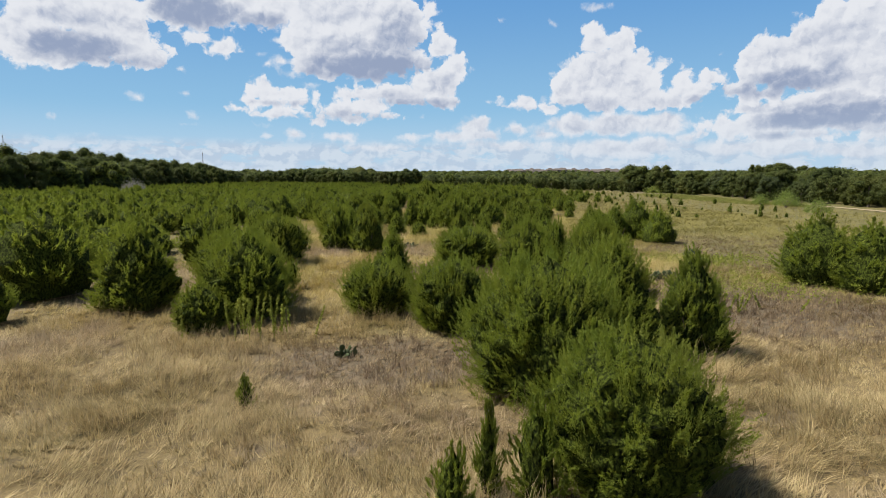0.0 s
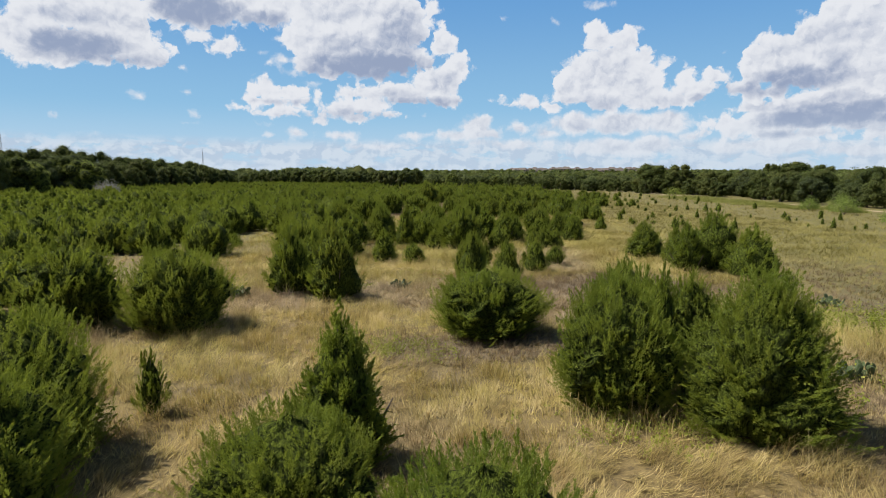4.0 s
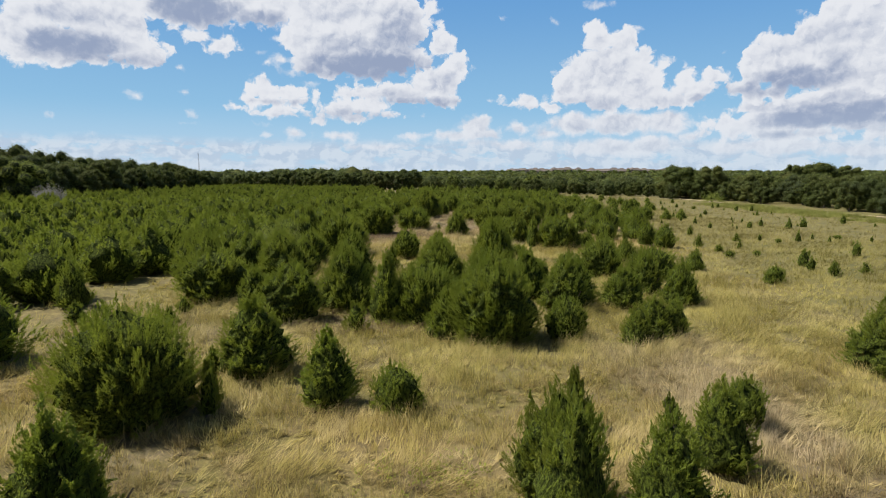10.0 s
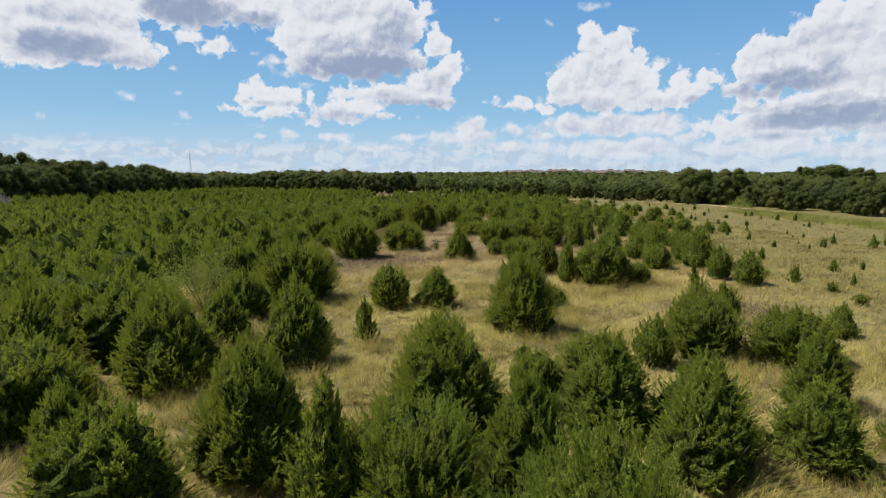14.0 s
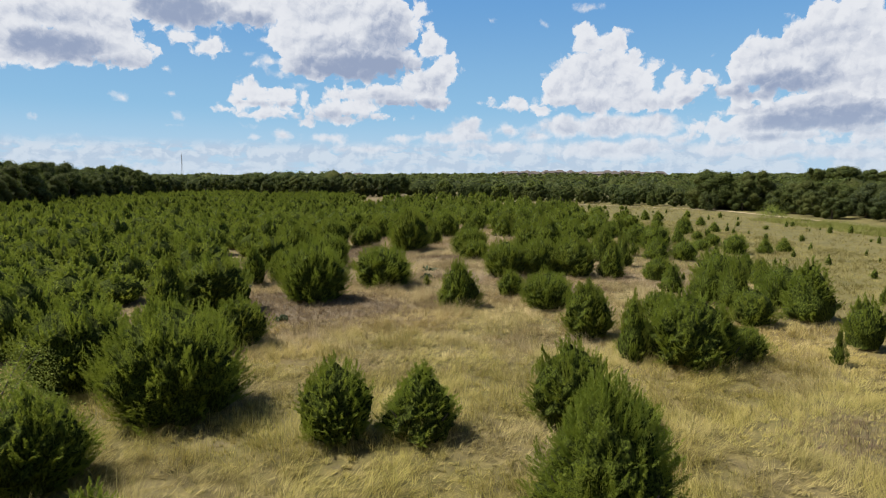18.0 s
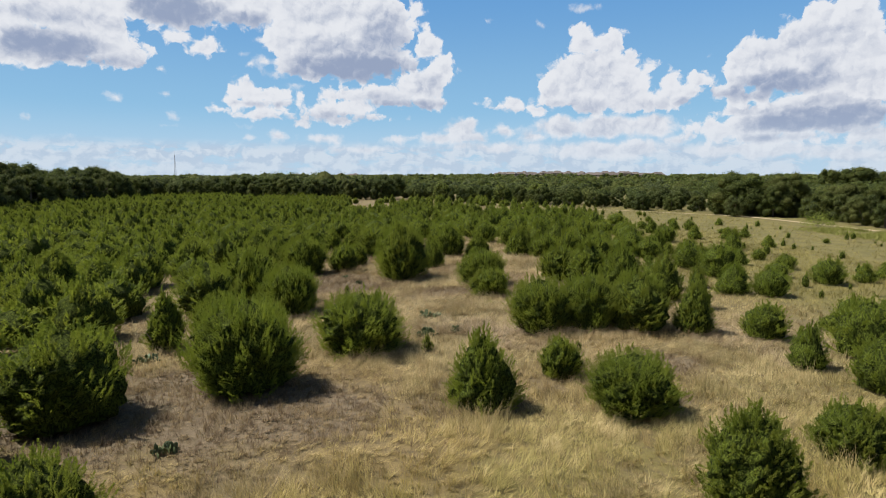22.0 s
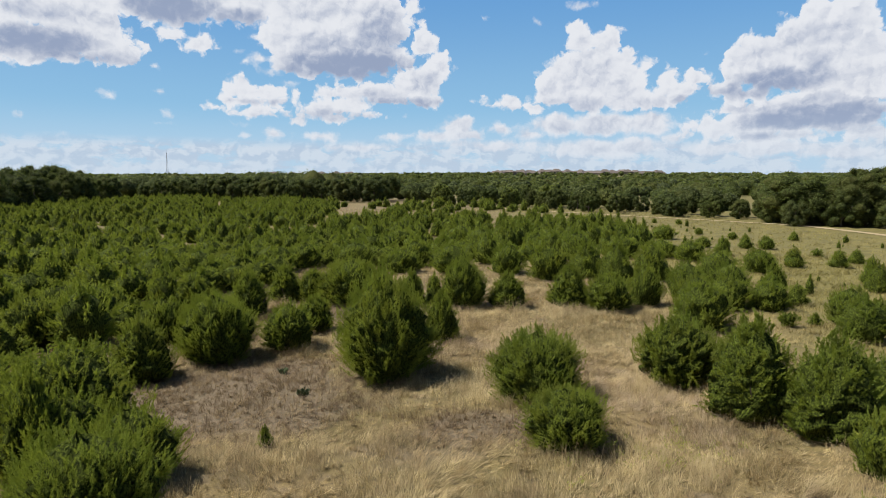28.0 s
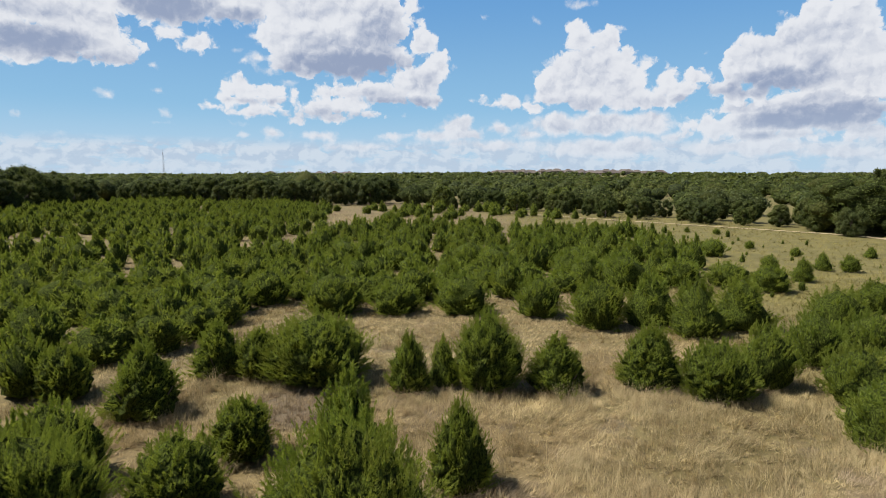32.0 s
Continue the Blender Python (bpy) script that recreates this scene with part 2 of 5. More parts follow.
# ---- mesh helpers ----
def mesh_from(name, verts, faces, mat, second=None, index=None):
    """verts (n, 3); faces (m, k) of one k; index picks the second material."""
    me = bpy.data.meshes.new(name)
    verts, faces = np.asarray(verts, np.float32), np.asarray(faces, np.int32)
    k = faces.shape[1]
    me.vertices.add(len(verts))
    me.vertices.foreach_set("co", verts.ravel())
    me.loops.add(faces.size)
    me.loops.foreach_set("vertex_index", faces.ravel())
    me.polygons.add(len(faces))
    me.polygons.foreach_set("loop_start", np.arange(0, faces.size, k, dtype=np.int32))
    me.materials.append(mat)
    if second:
        me.materials.append(second)
        me.polygons.foreach_set("material_index", np.asarray(index, np.int32))
    me.update(calc_edges=True)
    return me


def unit(v):
    return v / np.maximum(np.linalg.norm(v, axis=-1, keepdims=True), 1e-9)


def tube(points, radii, sides=6):
    """Vertices and quads of a tapered tube along the points."""
    points = np.asarray(points, float)
    v, f = [], []
    for i, p in enumerate(points):
        d = unit(points[min(i + 1, len(points) - 1)] - points[max(i - 1, 0)])
        a = unit(np.cross(d, (0.31, 0.95, 0.1)))
        b = np.cross(d, a)
        for s in range(sides):
            w = 2 * math.pi * s / sides
            v.append(p + radii[i] * (math.cos(w) * a + math.sin(w) * b))
    for i in range(len(points) - 1):
        for s in range(sides):
            q = (s + 1) % sides
            f.append((i * sides + s, i * sides + q, (i + 1) * sides + q, (i + 1) * sides + s))
    return v, f


def part(name, me, parent, label=""):
    ob = new(name, me)
    ob.parent = parent
    if label:
        ob["label"] = label
    return ob


# ---- junipers ----
def crown_profile(s, shape):
    if shape == "dome":
        return np.where(s > 0.32, np.sqrt(np.clip(1 - ((s - 0.32) / 0.68) ** 2, 0, 1)), 0.84 + 0.16 * (s / 0.32))
    if shape == "cone":
        return np.clip(1.02 - s, 0, 1) ** 0.56 * np.clip(0.82 + 1.4 * s, 0, 1) * 1.04
    if shape == "spire":
        return np.clip(1.02 - s, 0, 1) ** 0.66 * np.clip(0.6 + 1.8 * s, 0, 1)
    return np.clip(1 - (np.maximum(s - 0.28, 0) / 0.74) ** 2, 0, 1) ** 0.78 * np.clip(0.8 + 0.75 * s, 0, 1)


def juniper_crown(seed, shape, height, width, fingers, needles, size, inner):
    """A crown of upswept finger-like sprays set with short scaly twigs, over a hull coloured dark as inner shade."""
    r = np.random.default_rng(seed)
    s = r.random(fingers * 6)
    s = s[r.random(fingers * 6) < crown_profile(s, shape) ** 0.8 + 0.06][:fingers]
    n = len(s)
    a = r.random(n) * 2 * math.pi
    lump = 1 + 0.09 * np.sin(3 * a + 5 * s + seed) + 0.07 * np.sin(7 * a - 9 * s + 2 * seed) + 0.05 * r.standard_normal(n)
    rho = np.where(r.random(n) < 0.78, 0.92 + 0.12 * r.random(n), 0.62 + 0.3 * r.random(n))
    # boughs: the sprays crowd round their ends and leave dark clefts between them
    boughs = max(14, n // 15)
    ba, bs = r.random(boughs) * 2 * math.pi, r.random(boughs) ** 0.9
    turned = np.abs((a[:, None] - ba[None] + math.pi) % (2 * math.pi) - math.pi) * crown_profile(s, shape)[:, None]
    gap = np.hypot(turned * 0.5 * width, (s[:, None] - bs[None]) * height * 0.8)
    own, apart = np.argmin(gap, axis=1), np.min(gap, axis=1)
    a = a - 0.3 * ((a - ba[own] + math.pi) % (2 * math.pi) - math.pi)
    s = s - 0.3 * (s - bs[own])
    out = np.stack([np.cos(a), np.sin(a), 0 * a], 1)
    reach = 0.5 * width * math.sqrt(8.0 / boughs)
    rho = rho * (1.04 - 0.3 * np.clip(apart / reach, 0, 1.1) ** 1.5)
    tip = out * (0.5 * width * crown_profile(s, shape) * lump * rho)[:, None]
    tip[:, 2] = height * (0.05 + 0.89 * s) + 0.03 * height * r.standard_normal(n)
    axis = unit(out * (0.8 - 0.6 * s)[:, None] + np.array([0, 0, 1.0]) * (0.45 + 0.6 * s)[:, None] + 0.2 * r.standard_normal((n, 3)))
    length = (0.062 + 0.05 * r.random(n)) * (height + width)
    # several leaders that stand up out of the top
    tops = min(2 + seed % 4, n // 14)
    lead = r.random((tops, 2)) - 0.5
    lead[:1] *= 0.25
    for k in range(tops):
        pick = np.arange(k * 9, k * 9 + 9)
        spread = width * 0.45 * (0.45 if shape in ("cone", "spire") else 1)
        up = np.linspace(0.8, 1.03, 9) * (1 - 0.22 * np.linalg.norm(lead[k])) + 0.02 * r.standard_normal()
        tip[pick, :2] = lead[k] * spread + 0.02 * width * r.standard_normal((9, 2)) * (1.2 - np.linspace(0, 1, 9))[:, None]
        tip[pick, 2] = height * up
        axis[pick] = unit(np.array([0, 0, 1.0]) + 0.3 * r.standard_normal((9, 3)))
        length[pick] *= np.linspace(0.7, 0.4, 9)
    # the twigs of each finger, narrowing to its tip
    t = r.random((n, needles)) ** 0.8
    root = tip[:, None] - axis[:, None] * (length[:, None] * (1 - t))[..., None]
    side = r.standard_normal((n, needles, 3))
    side = unit(side - axis[:, None] * (side * axis[:, None]).sum(2, keepdims=True))
    root = root + side * (length[:, None] * 0.15 * (1.05 - t) * r.random((n, needles)))[..., None]
    way = unit(axis[:, None] + side * (0.2 + 0.4 * r.random((n, needles, 1))) + 0.16 * r.standard_normal((n, needles, 3)))
    long = size * (0.7 + 0.6 * r.random((n, needles, 1)))
    wide = unit(np.cross(way, r.standard_normal((n, needles, 3)))) * size * (0.12 + 0.07 * r.random((n, needles, 1)))
    v = np.stack([root - wide, root + wide, root + way * long], 2).reshape(-1, 3)
    # a closed, lumpy hull for the growth within, its dark colour standing in for shade
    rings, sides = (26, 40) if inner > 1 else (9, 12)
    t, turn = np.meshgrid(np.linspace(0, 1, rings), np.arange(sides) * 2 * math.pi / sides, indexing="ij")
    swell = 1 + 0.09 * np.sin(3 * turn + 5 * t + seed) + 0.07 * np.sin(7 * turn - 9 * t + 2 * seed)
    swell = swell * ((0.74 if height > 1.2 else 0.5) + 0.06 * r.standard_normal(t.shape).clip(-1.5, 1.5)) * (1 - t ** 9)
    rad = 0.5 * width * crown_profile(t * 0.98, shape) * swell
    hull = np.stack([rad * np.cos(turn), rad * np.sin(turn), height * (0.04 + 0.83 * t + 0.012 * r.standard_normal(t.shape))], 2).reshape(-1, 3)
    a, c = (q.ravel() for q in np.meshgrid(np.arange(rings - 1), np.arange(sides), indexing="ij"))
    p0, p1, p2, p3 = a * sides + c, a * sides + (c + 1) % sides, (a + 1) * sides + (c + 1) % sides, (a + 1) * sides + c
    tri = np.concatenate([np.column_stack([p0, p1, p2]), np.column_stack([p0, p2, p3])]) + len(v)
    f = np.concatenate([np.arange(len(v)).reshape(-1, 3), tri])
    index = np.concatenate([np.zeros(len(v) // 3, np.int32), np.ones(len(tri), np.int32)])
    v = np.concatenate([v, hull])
    v[:, 2] = np.maximum(v[:, 2], 0.01)
    return v, f, index


def juniper_trunk(seed, height):
    r = np.random.default_rng(seed + 500)
    bend = 0.05 * r.standard_normal((4, 2))
    z = np.array([-0.1, 0.25, 0.6, 0.85]) * height
    return tube(np.column_stack([bend, z]), np.array([0.045, 0.032, 0.018, 0.005]) * height * 0.8, 7)


def juniper_limb(height, width):
    return tube([(0, 0, 0.05 * height), (0.2 * width, 0.02, 0.16 * height), (0.33 * width, 0, 0.42 * height)],
                np.array([0.02, 0.013, 0.004]) * height, 5)


KINDS = {}
LIMB = mesh_from("juniper_limb", *juniper_limb(2.3, 2.1), BARK)


def juniper_kind(key, i, seed, shape, height, width, sprays, mat):
    v, f, index = juniper_crown(seed, shape, height, width, *sprays)
    across = 2.0 * float(np.percentile(np.hypot(v[:, 0], v[:, 1]), 98))
    KINDS[key, i] = (float(v[:, 2].max()), across, mesh_from("juniper_crown", v, f, mat, JUNIPER_SHADE, index),
                     mesh_from("juniper_trunk", *juniper_trunk(seed, height), BARK), shape)


for i, (shape, height, width) in enumerate([("oval", 2.3, 2.1), ("cone", 2.5, 2.0), ("dome", 2.0, 2.3), ("oval", 2.4, 1.9),
                                            ("cone", 2.4, 2.3), ("dome", 2.2, 2.2), ("oval", 2.2, 2.2), ("spire", 2.5, 1.6)]):
    juniper_kind("near", i, i + 1, shape, height, width, (720, 62, 0.046, 2), JUNIPER)
    juniper_kind("mid", i, i + 31, shape, height, width, (440, 34, 0.07, 1), JUNIPER)
for i, (shape, height, width) in enumerate([("oval", 2.3, 2.1), ("cone", 2.4, 2.2), ("dome", 2.1, 2.3)]):
    juniper_kind("large", i, i + 81, shape, height, width, (1500, 80, 0.031, 2), JUNIPER)
for i, shape in enumerate(["oval", "cone", "spire", "dome"]):
    juniper_kind("small", i, i + 61, shape, 0.9, 0.75, (190, 40, 0.036, 1), JUNIPER_YOUNG)

SHAPE_WORDS = {"oval": "bushy oval", "cone": "conical", "dome": "broad rounded", "spire": "slender pointed"}


def juniper(x, y, w, h, level):
    """One juniper of that width and height; the shape follows from its build."""
    if w < 0.95 or h < 0.75:
        level = "small"
    lean = h / max(w, 0.1)
    if level == "near":
        level = "large" if w > 2.1 and abs(x) < 7.5 else ("near" if w > 1.35 else "mid")
    if level == "small":
        i = 2 if lean > 1.9 else (3 if lean < 0.85 else rng.integers(0, 2))
    elif level == "large":
        i = 2 if lean < 0.95 else rng.choice([1, 1, 0])
    else:
        i = rng.choice([7, 1] if lean > 1.45 else ([2, 5] if lean < 0.92 else [1, 4, 0, 1, 4, 3]))
    height, width, crown, wood, shape = KINDS[level, int(i)]
    size = "young" if h < 0.9 else ("small" if h < 1.4 else ("tall" if h > 2.5 else "medium"))
    ob = tagged(new("juniper"), f"{size} {SHAPE_WORDS[shape]} dark green juniper standing in dry grass", "juniper tree", "junipers in the field")
    ob.matrix_world = Matrix.LocRotScale((x, y, 0), Euler((0.03 * rng.standard_normal(), 0.03 * rng.standard_normal(), rng.random() * 6.28)),
                                         (w / width * 1.06, w / width * 1.06, h / height * 1.04))
    part("trunk", wood, ob, "grey brown trunk")
    part("crown", crown, ob)
    if level in ("near", "large"):
        for k in range(3):
            part("limb", LIMB, ob).rotation_euler = (0, 0, 2.1 * k + 0.4)
    return ob


stand_a = [
    (0.2, 6.6, 0.6, 1.0), (1.3, 7.0, 0.8, 1.4), (0.7, 7.1, 0.4, 1.3), (2.6, 7.4, 2.5, 2.3), (-3.3, 10.2, 0.4, 0.6), (2.1, 10.9, 3.1, 2.9),
    (3.9, 13.0, 2.7, 2.9), (6.0, 13.3, 1.7, 2.5), (-6.0, 15.4, 1.5, 1.4), (0.5, 15.8, 2.4, 2.1), (-12.2, 16.3, 1.4, 1.7), (-5.4, 17.2, 2.8, 2.7),
    (-1.6, 17.5, 2.3, 1.8), (-9.1, 18.3, 2.7, 2.9), (-1.3, 19.4, 1.4, 2.5), (-6.4, 19.6, 2.9, 2.7), (-13.2, 20.2, 3.6, 3.4), (15.5, 20.9, 2.8, 2.6),
    (5.7, 20.8, 2.8, 2.9), (-5.1, 21.5, 0.65, 1.2), (3.5, 21.8, 2.4, 2.7), (14.4, 22.0, 3.0, 2.8), (4.8, 23.4, 1.3, 2.5), (6.1, 24.6, 1.9, 2.2),
]
stand_b = [
    (4.7, 24.7, 2.1, 2.5), (1.6, 27.1, 3.2, 2.0), (-7.2, 27.7, 3.0, 2.6), (-10.5, 28.1, 3.2, 2.6), (2.8, 30.3, 0.5, 1.3), (1.9, 30.4, 0.9, 0.8),
    (-3.5, 32.1, 2.0, 2.8), (-5.2, 32.8, 1.8, 2.6), (-4.8, 35.1, 1.5, 2.3), (1.6, 35.5, 1.3, 2.2), (3.2, 36.1, 1.3, 1.7), (1.7, 36.5, 1.4, 2.0), (13.9, 36.5, 2.4, 2.3),
    (4.7, 37.7, 1.2, 1.6), (11.7, 37.8, 1.5, 2.3), (13.1, 38.3, 2.4, 2.9), (4.4, 39.1, 0.5, 0.8), (2.6, 39.2, 0.6, 1.3), (5.9, 39.3, 1.0, 1.1),
    (-4.8, 40.1, 0.5, 1.2), (12.1, 40.1, 1.6, 2.0), (-0.9, 40.2, 1.2, 1.1), (-6.3, 39.9, 2.8, 2.6), (-2.4, 40.6, 1.2, 1.75), (-4.9, 40.6, 0.5, 1.0),
]
stand_c = [
    (-14.1, 42.4, 0.7, 0.4), (-4.6, 42.7, 2.0, 2.1), (11.4, 42.6, 2.1, 2.0), (-5.7, 42.8, 0.6, 0.7), (-15.3, 43.4, 1.0, 2.1), (-12.3, 43.5, 2.9, 2.3),
    (14.5, 44.3, 1.1, 1.1), (-18.1, 44.8, 2.7, 2.4), (-16.0, 44.4, 2.5, 2.2), (5.8, 45.1, 1.1, 1.3), (-15.7, 45.5, 1.4, 1.6), (1.7, 45.6, 2.7, 2.9), (0.3, 45.9, 1.4, 1.7),
    (3.9, 45.9, 1.4, 1.4), (6.6, 46.0, 1.5, 1.4), (-5.5, 46.1, 0.7, 0.7), (7.3, 46.2, 1.0, 1.3), (-2.6, 46.9, 0.9, 1.0), (-8.8, 47.5, 0.6, 0.7),
    (-12.2, 48.1, 0.8, 0.8), (-1.8, 48.2, 1.1, 2.5), (-0.5, 48.4, 2.5, 2.2), (-5.0, 48.4, 2.1, 2.1), (1.5, 49.3, 1.7, 2.3), (-9.2, 49.6, 0.7, 0.6),
]
stand_d = [
    (17.3, 49.7, 1.2, 0.9), (4.7, 49.8, 1.9, 2.1), (7.0, 50.2, 1.8, 1.7), (-6.9, 50.5, 1.4, 1.7), (-13.7, 50.5, 1.3, 1.9), (9.3, 50.5, 1.5, 1.9),
    (-3.4, 50.2, 2.3, 2.6), (5.2, 51.1, 2.1, 2.0), (0.1, 51.6, 2.7, 2.7), (-15.4, 51.7, 2.9, 2.4), (3.5, 51.7, 2.1, 2.2),
    (-8.9, 52.0, 3.1, 2.2), (-8.1, 52.7, 1.2, 1.4), (8.8, 52.9, 1.5, 1.9), (2.4, 53.7, 1.5, 1.2),
    (-10.1, 54.5, 2.4, 2.7), (-6.8, 54.8, 2.7, 2.7), (15.5, 55.0, 1.0, 0.9), (4.3, 55.2, 2.1, 1.2), (6.2, 56.1, 1.3, 1.5), (10.3, 56.2, 2.5, 1.7),
]
stand_e = [
    (2.5, 56.3, 0.7, 0.6), (-17.1, 59.6, 3.0, 2.8), (-4.0, 56.4, 2.1, 2.6), (-11.5, 56.7, 2.5, 2.6), (-8.9, 56.8, 2.4, 2.4), (8.0, 56.9, 2.3, 2.0),
    (19.7, 57.1, 0.7, 0.8), (-32.0, 57.6, 2.3, 2.0), (21.8, 57.8, 0.6, 0.6), (-14.6, 58.6, 2.9, 2.7), (8.6, 58.8, 2.0, 2.1), (13.5, 58.9, 1.1, 1.2),
    (-2.2, 58.9, 0.8, 1.5), (-4.2, 58.9, 1.6, 1.8), (-10.4, 59.0, 3.1, 2.6), (-6.9, 59.1, 1.8, 1.9), (26.3, 59.1, 0.5, 0.4), (4.4, 39.0, 0.5, 0.7),
    (3.1, 60.1, 2.5, 2.9), (-17.9, 60.5, 3.5, 2.4), (10.5, 60.8, 1.2, 1.6), (-12.9, 60.9, 3.0, 2.3), (-15.5, 62.0, 2.7, 2.5), (-7.1, 62.2, 2.0, 2.0),
]
stand_f = [
    (21.9, 63.0, 0.6, 0.6), (-13.6, 63.5, 2.9, 2.8), (17.8, 63.8, 0.7, 0.5), (-16.3, 64.1, 3.1, 2.7), (5.0, 64.1, 1.2, 0.9), (0.1, 64.2, 1.8, 1.7),
    (-1.8, 64.2, 1.8, 1.9), (19.8, 64.4, 0.5, 0.4), (3.7, 64.6, 2.0, 2.2), (12.5, 65.4, 0.3, 0.3), (-6.0, 65.8, 3.4, 3.0), (18.6, 66.8, 0.6, 0.5),
    (-16.8, 66.8, 3.2, 2.3), (-9.3, 67.6, 3.1, 2.6), (13.0, 68.8, 0.5, 1.1), (15.8, 68.9, 1.7, 1.8), (18.2, 69.0, 0.7, 1.0), (9.3, 69.0, 1.6, 1.9),
    (8.4, 69.2, 2.9, 2.4), (10.5, 69.5, 1.4, 1.1), (6.8, 69.5, 1.1, 2.3), (7.3, 70.2, 1.1, 1.3), (15.1, 70.5, 1.4, 1.9), (-7.9, 70.6, 1.0, 1.9),
]
stand_g = [
    (-15.2, 70.9, 2.5, 2.6), (-13.3, 70.5, 2.3, 2.4), (25.3, 71.6, 0.5, 0.4), (-6.2, 71.7, 2.1, 1.8), (6.2, 72.4, 1.8, 2.2), (22.8, 72.8, 0.6, 0.7), (13.2, 74.1, 1.9, 1.6),
    (31.4, 74.1, 0.7, 0.4), (9.6, 74.4, 1.7, 1.4), (-9.8, 74.6, 1.9, 2.8), (15.9, 74.8, 2.3, 2.6), (14.0, 77.0, 1.6, 2.6), (5.7, 77.3, 2.5, 1.8),
    (21.2, 77.4, 0.6, 0.9), (16.5, 77.6, 2.3, 2.1), (-8.8, 77.1, 3.4, 2.6), (1.8, 77.8, 2.0, 2.3), (13.5, 78.5, 1.7, 1.8), (-5.1, 79.6, 3.3, 3.0),
    (4.5, 80.2, 1.4, 1.4), (12.7, 80.7, 1.3, 1.6), (15.5, 81.8, 2.4, 2.2), (18.2, 82.1, 1.1, 1.4), (5.8, 82.9, 0.3, 0.4), (18.7, 83.1, 1.4, 1.5),
]
stand_h = [
    (0.4, 83.2, 0.5, 0.6), (-2.0, 83.3, 3.2, 2.4), (-9.0, 83.7, 1.4, 2.3), (13.5, 84.5, 1.8, 1.5), (-7.4, 84.9, 2.2, 2.0), (-5.7, 84.5, 2.0, 1.8), (18.8, 85.0, 1.5, 1.5),
    (16.8, 85.2, 1.3, 0.8), (11.1, 85.4, 1.6, 2.3), (9.0, 86.0, 2.8, 2.6), (7.1, 86.3, 2.7, 2.5), (5.1, 86.1, 2.8, 2.4), (18.3, 86.1, 1.6, 1.4),
    (-9.4, 89.3, 2.9, 2.3), (-5.8, 89.5, 2.8, 2.5), (13.3, 89.6, 1.2, 2.3), (-17.3, 91.5, 2.9, 3.0), (-15.0, 91.1, 2.6, 2.7), (10.5, 91.4, 1.3, 1.8), (12.5, 91.7, 1.9, 2.7),
    (-8.4, 92.2, 1.5, 2.7), (-7.9, 92.5, 2.3, 2.0), (-6.2, 92.1, 2.1, 1.8), (18.6, 92.6, 2.0, 1.6), (-10.3, 92.7, 2.4, 1.7), (16.9, 93.3, 1.9, 1.9), (3.9, 93.5, 2.2, 1.6),
]
stand_i = [
    (-3.7, 93.6, 0.4, 0.6), (10.9, 93.7, 2.8, 2.9), (-8.8, 94.4, 3.4, 2.6), (-20.8, 94.8, 2.3, 2.0), (13.5, 94.9, 2.5, 1.8), (9.6, 95.1, 2.7, 3.0),
    (15.9, 95.2, 0.9, 1.2), (-23.2, 95.7, 1.5, 2.3), (24.0, 96.0, 2.0, 1.7), (-12.4, 96.1, 2.7, 2.0), (26.6, 96.4, 1.3, 1.3), (-15.6, 96.7, 2.8, 2.4),
    (3.8, 96.7, 2.9, 2.3), (10.2, 96.7, 1.9, 2.3), (28.8, 97.5, 1.3, 1.2), (8.7, 98.0, 2.9, 2.3), (22.5, 98.5, 1.7, 1.0), (19.0, 98.9, 2.7, 2.3),
    (-9.0, 98.9, 2.2, 2.3), (-0.9, 99.1, 3.4, 3.8), (-7.3, 101.2, 2.9, 2.7), (25.0, 101.7, 1.5, 1.2), (-1.4, 102.0, 1.9, 3.6), (-4.9, 102.4, 2.1, 2.0),
]
stand_j = [
    (18.6, 102.5, 2.1, 2.0), (-10.1, 103.2, 2.3, 2.0), (-15.2, 103.2, 2.5, 2.3), (1.1, 103.4, 1.6, 2.2), (-8.4, 103.8, 2.6, 2.1), (23.0, 103.8, 1.3, 1.4),
    (20.3, 103.9, 1.5, 1.6), (12.7, 104.6, 2.8, 2.3), (16.8, 104.8, 1.0, 0.7), (18.2, 105.0, 0.7, 0.6), (19.8, 105.0, 2.1, 1.9), (-4.3, 105.1, 1.6, 1.7),
    (-14.4, 105.8, 2.8, 2.3), (25.9, 106.4, 1.1, 1.0), (-8.0, 107.9, 2.2, 2.4), (14.0, 107.9, 2.2, 2.0), (16.1, 108.7, 2.5, 1.8), (18.0, 108.3, 2.3, 1.6), (9.9, 108.6, 2.4, 2.0),
    (20.1, 109.2, 1.2, 1.2), (18.7, 109.4, 1.7, 1.8), (12.0, 109.4, 1.9, 2.4), (4.8, 109.5, 2.1, 2.0), (-0.1, 109.6, 1.5, 2.1), (-12.7, 109.9, 2.0, 2.2), (-11.2, 109.5, 1.8, 2.0),
]
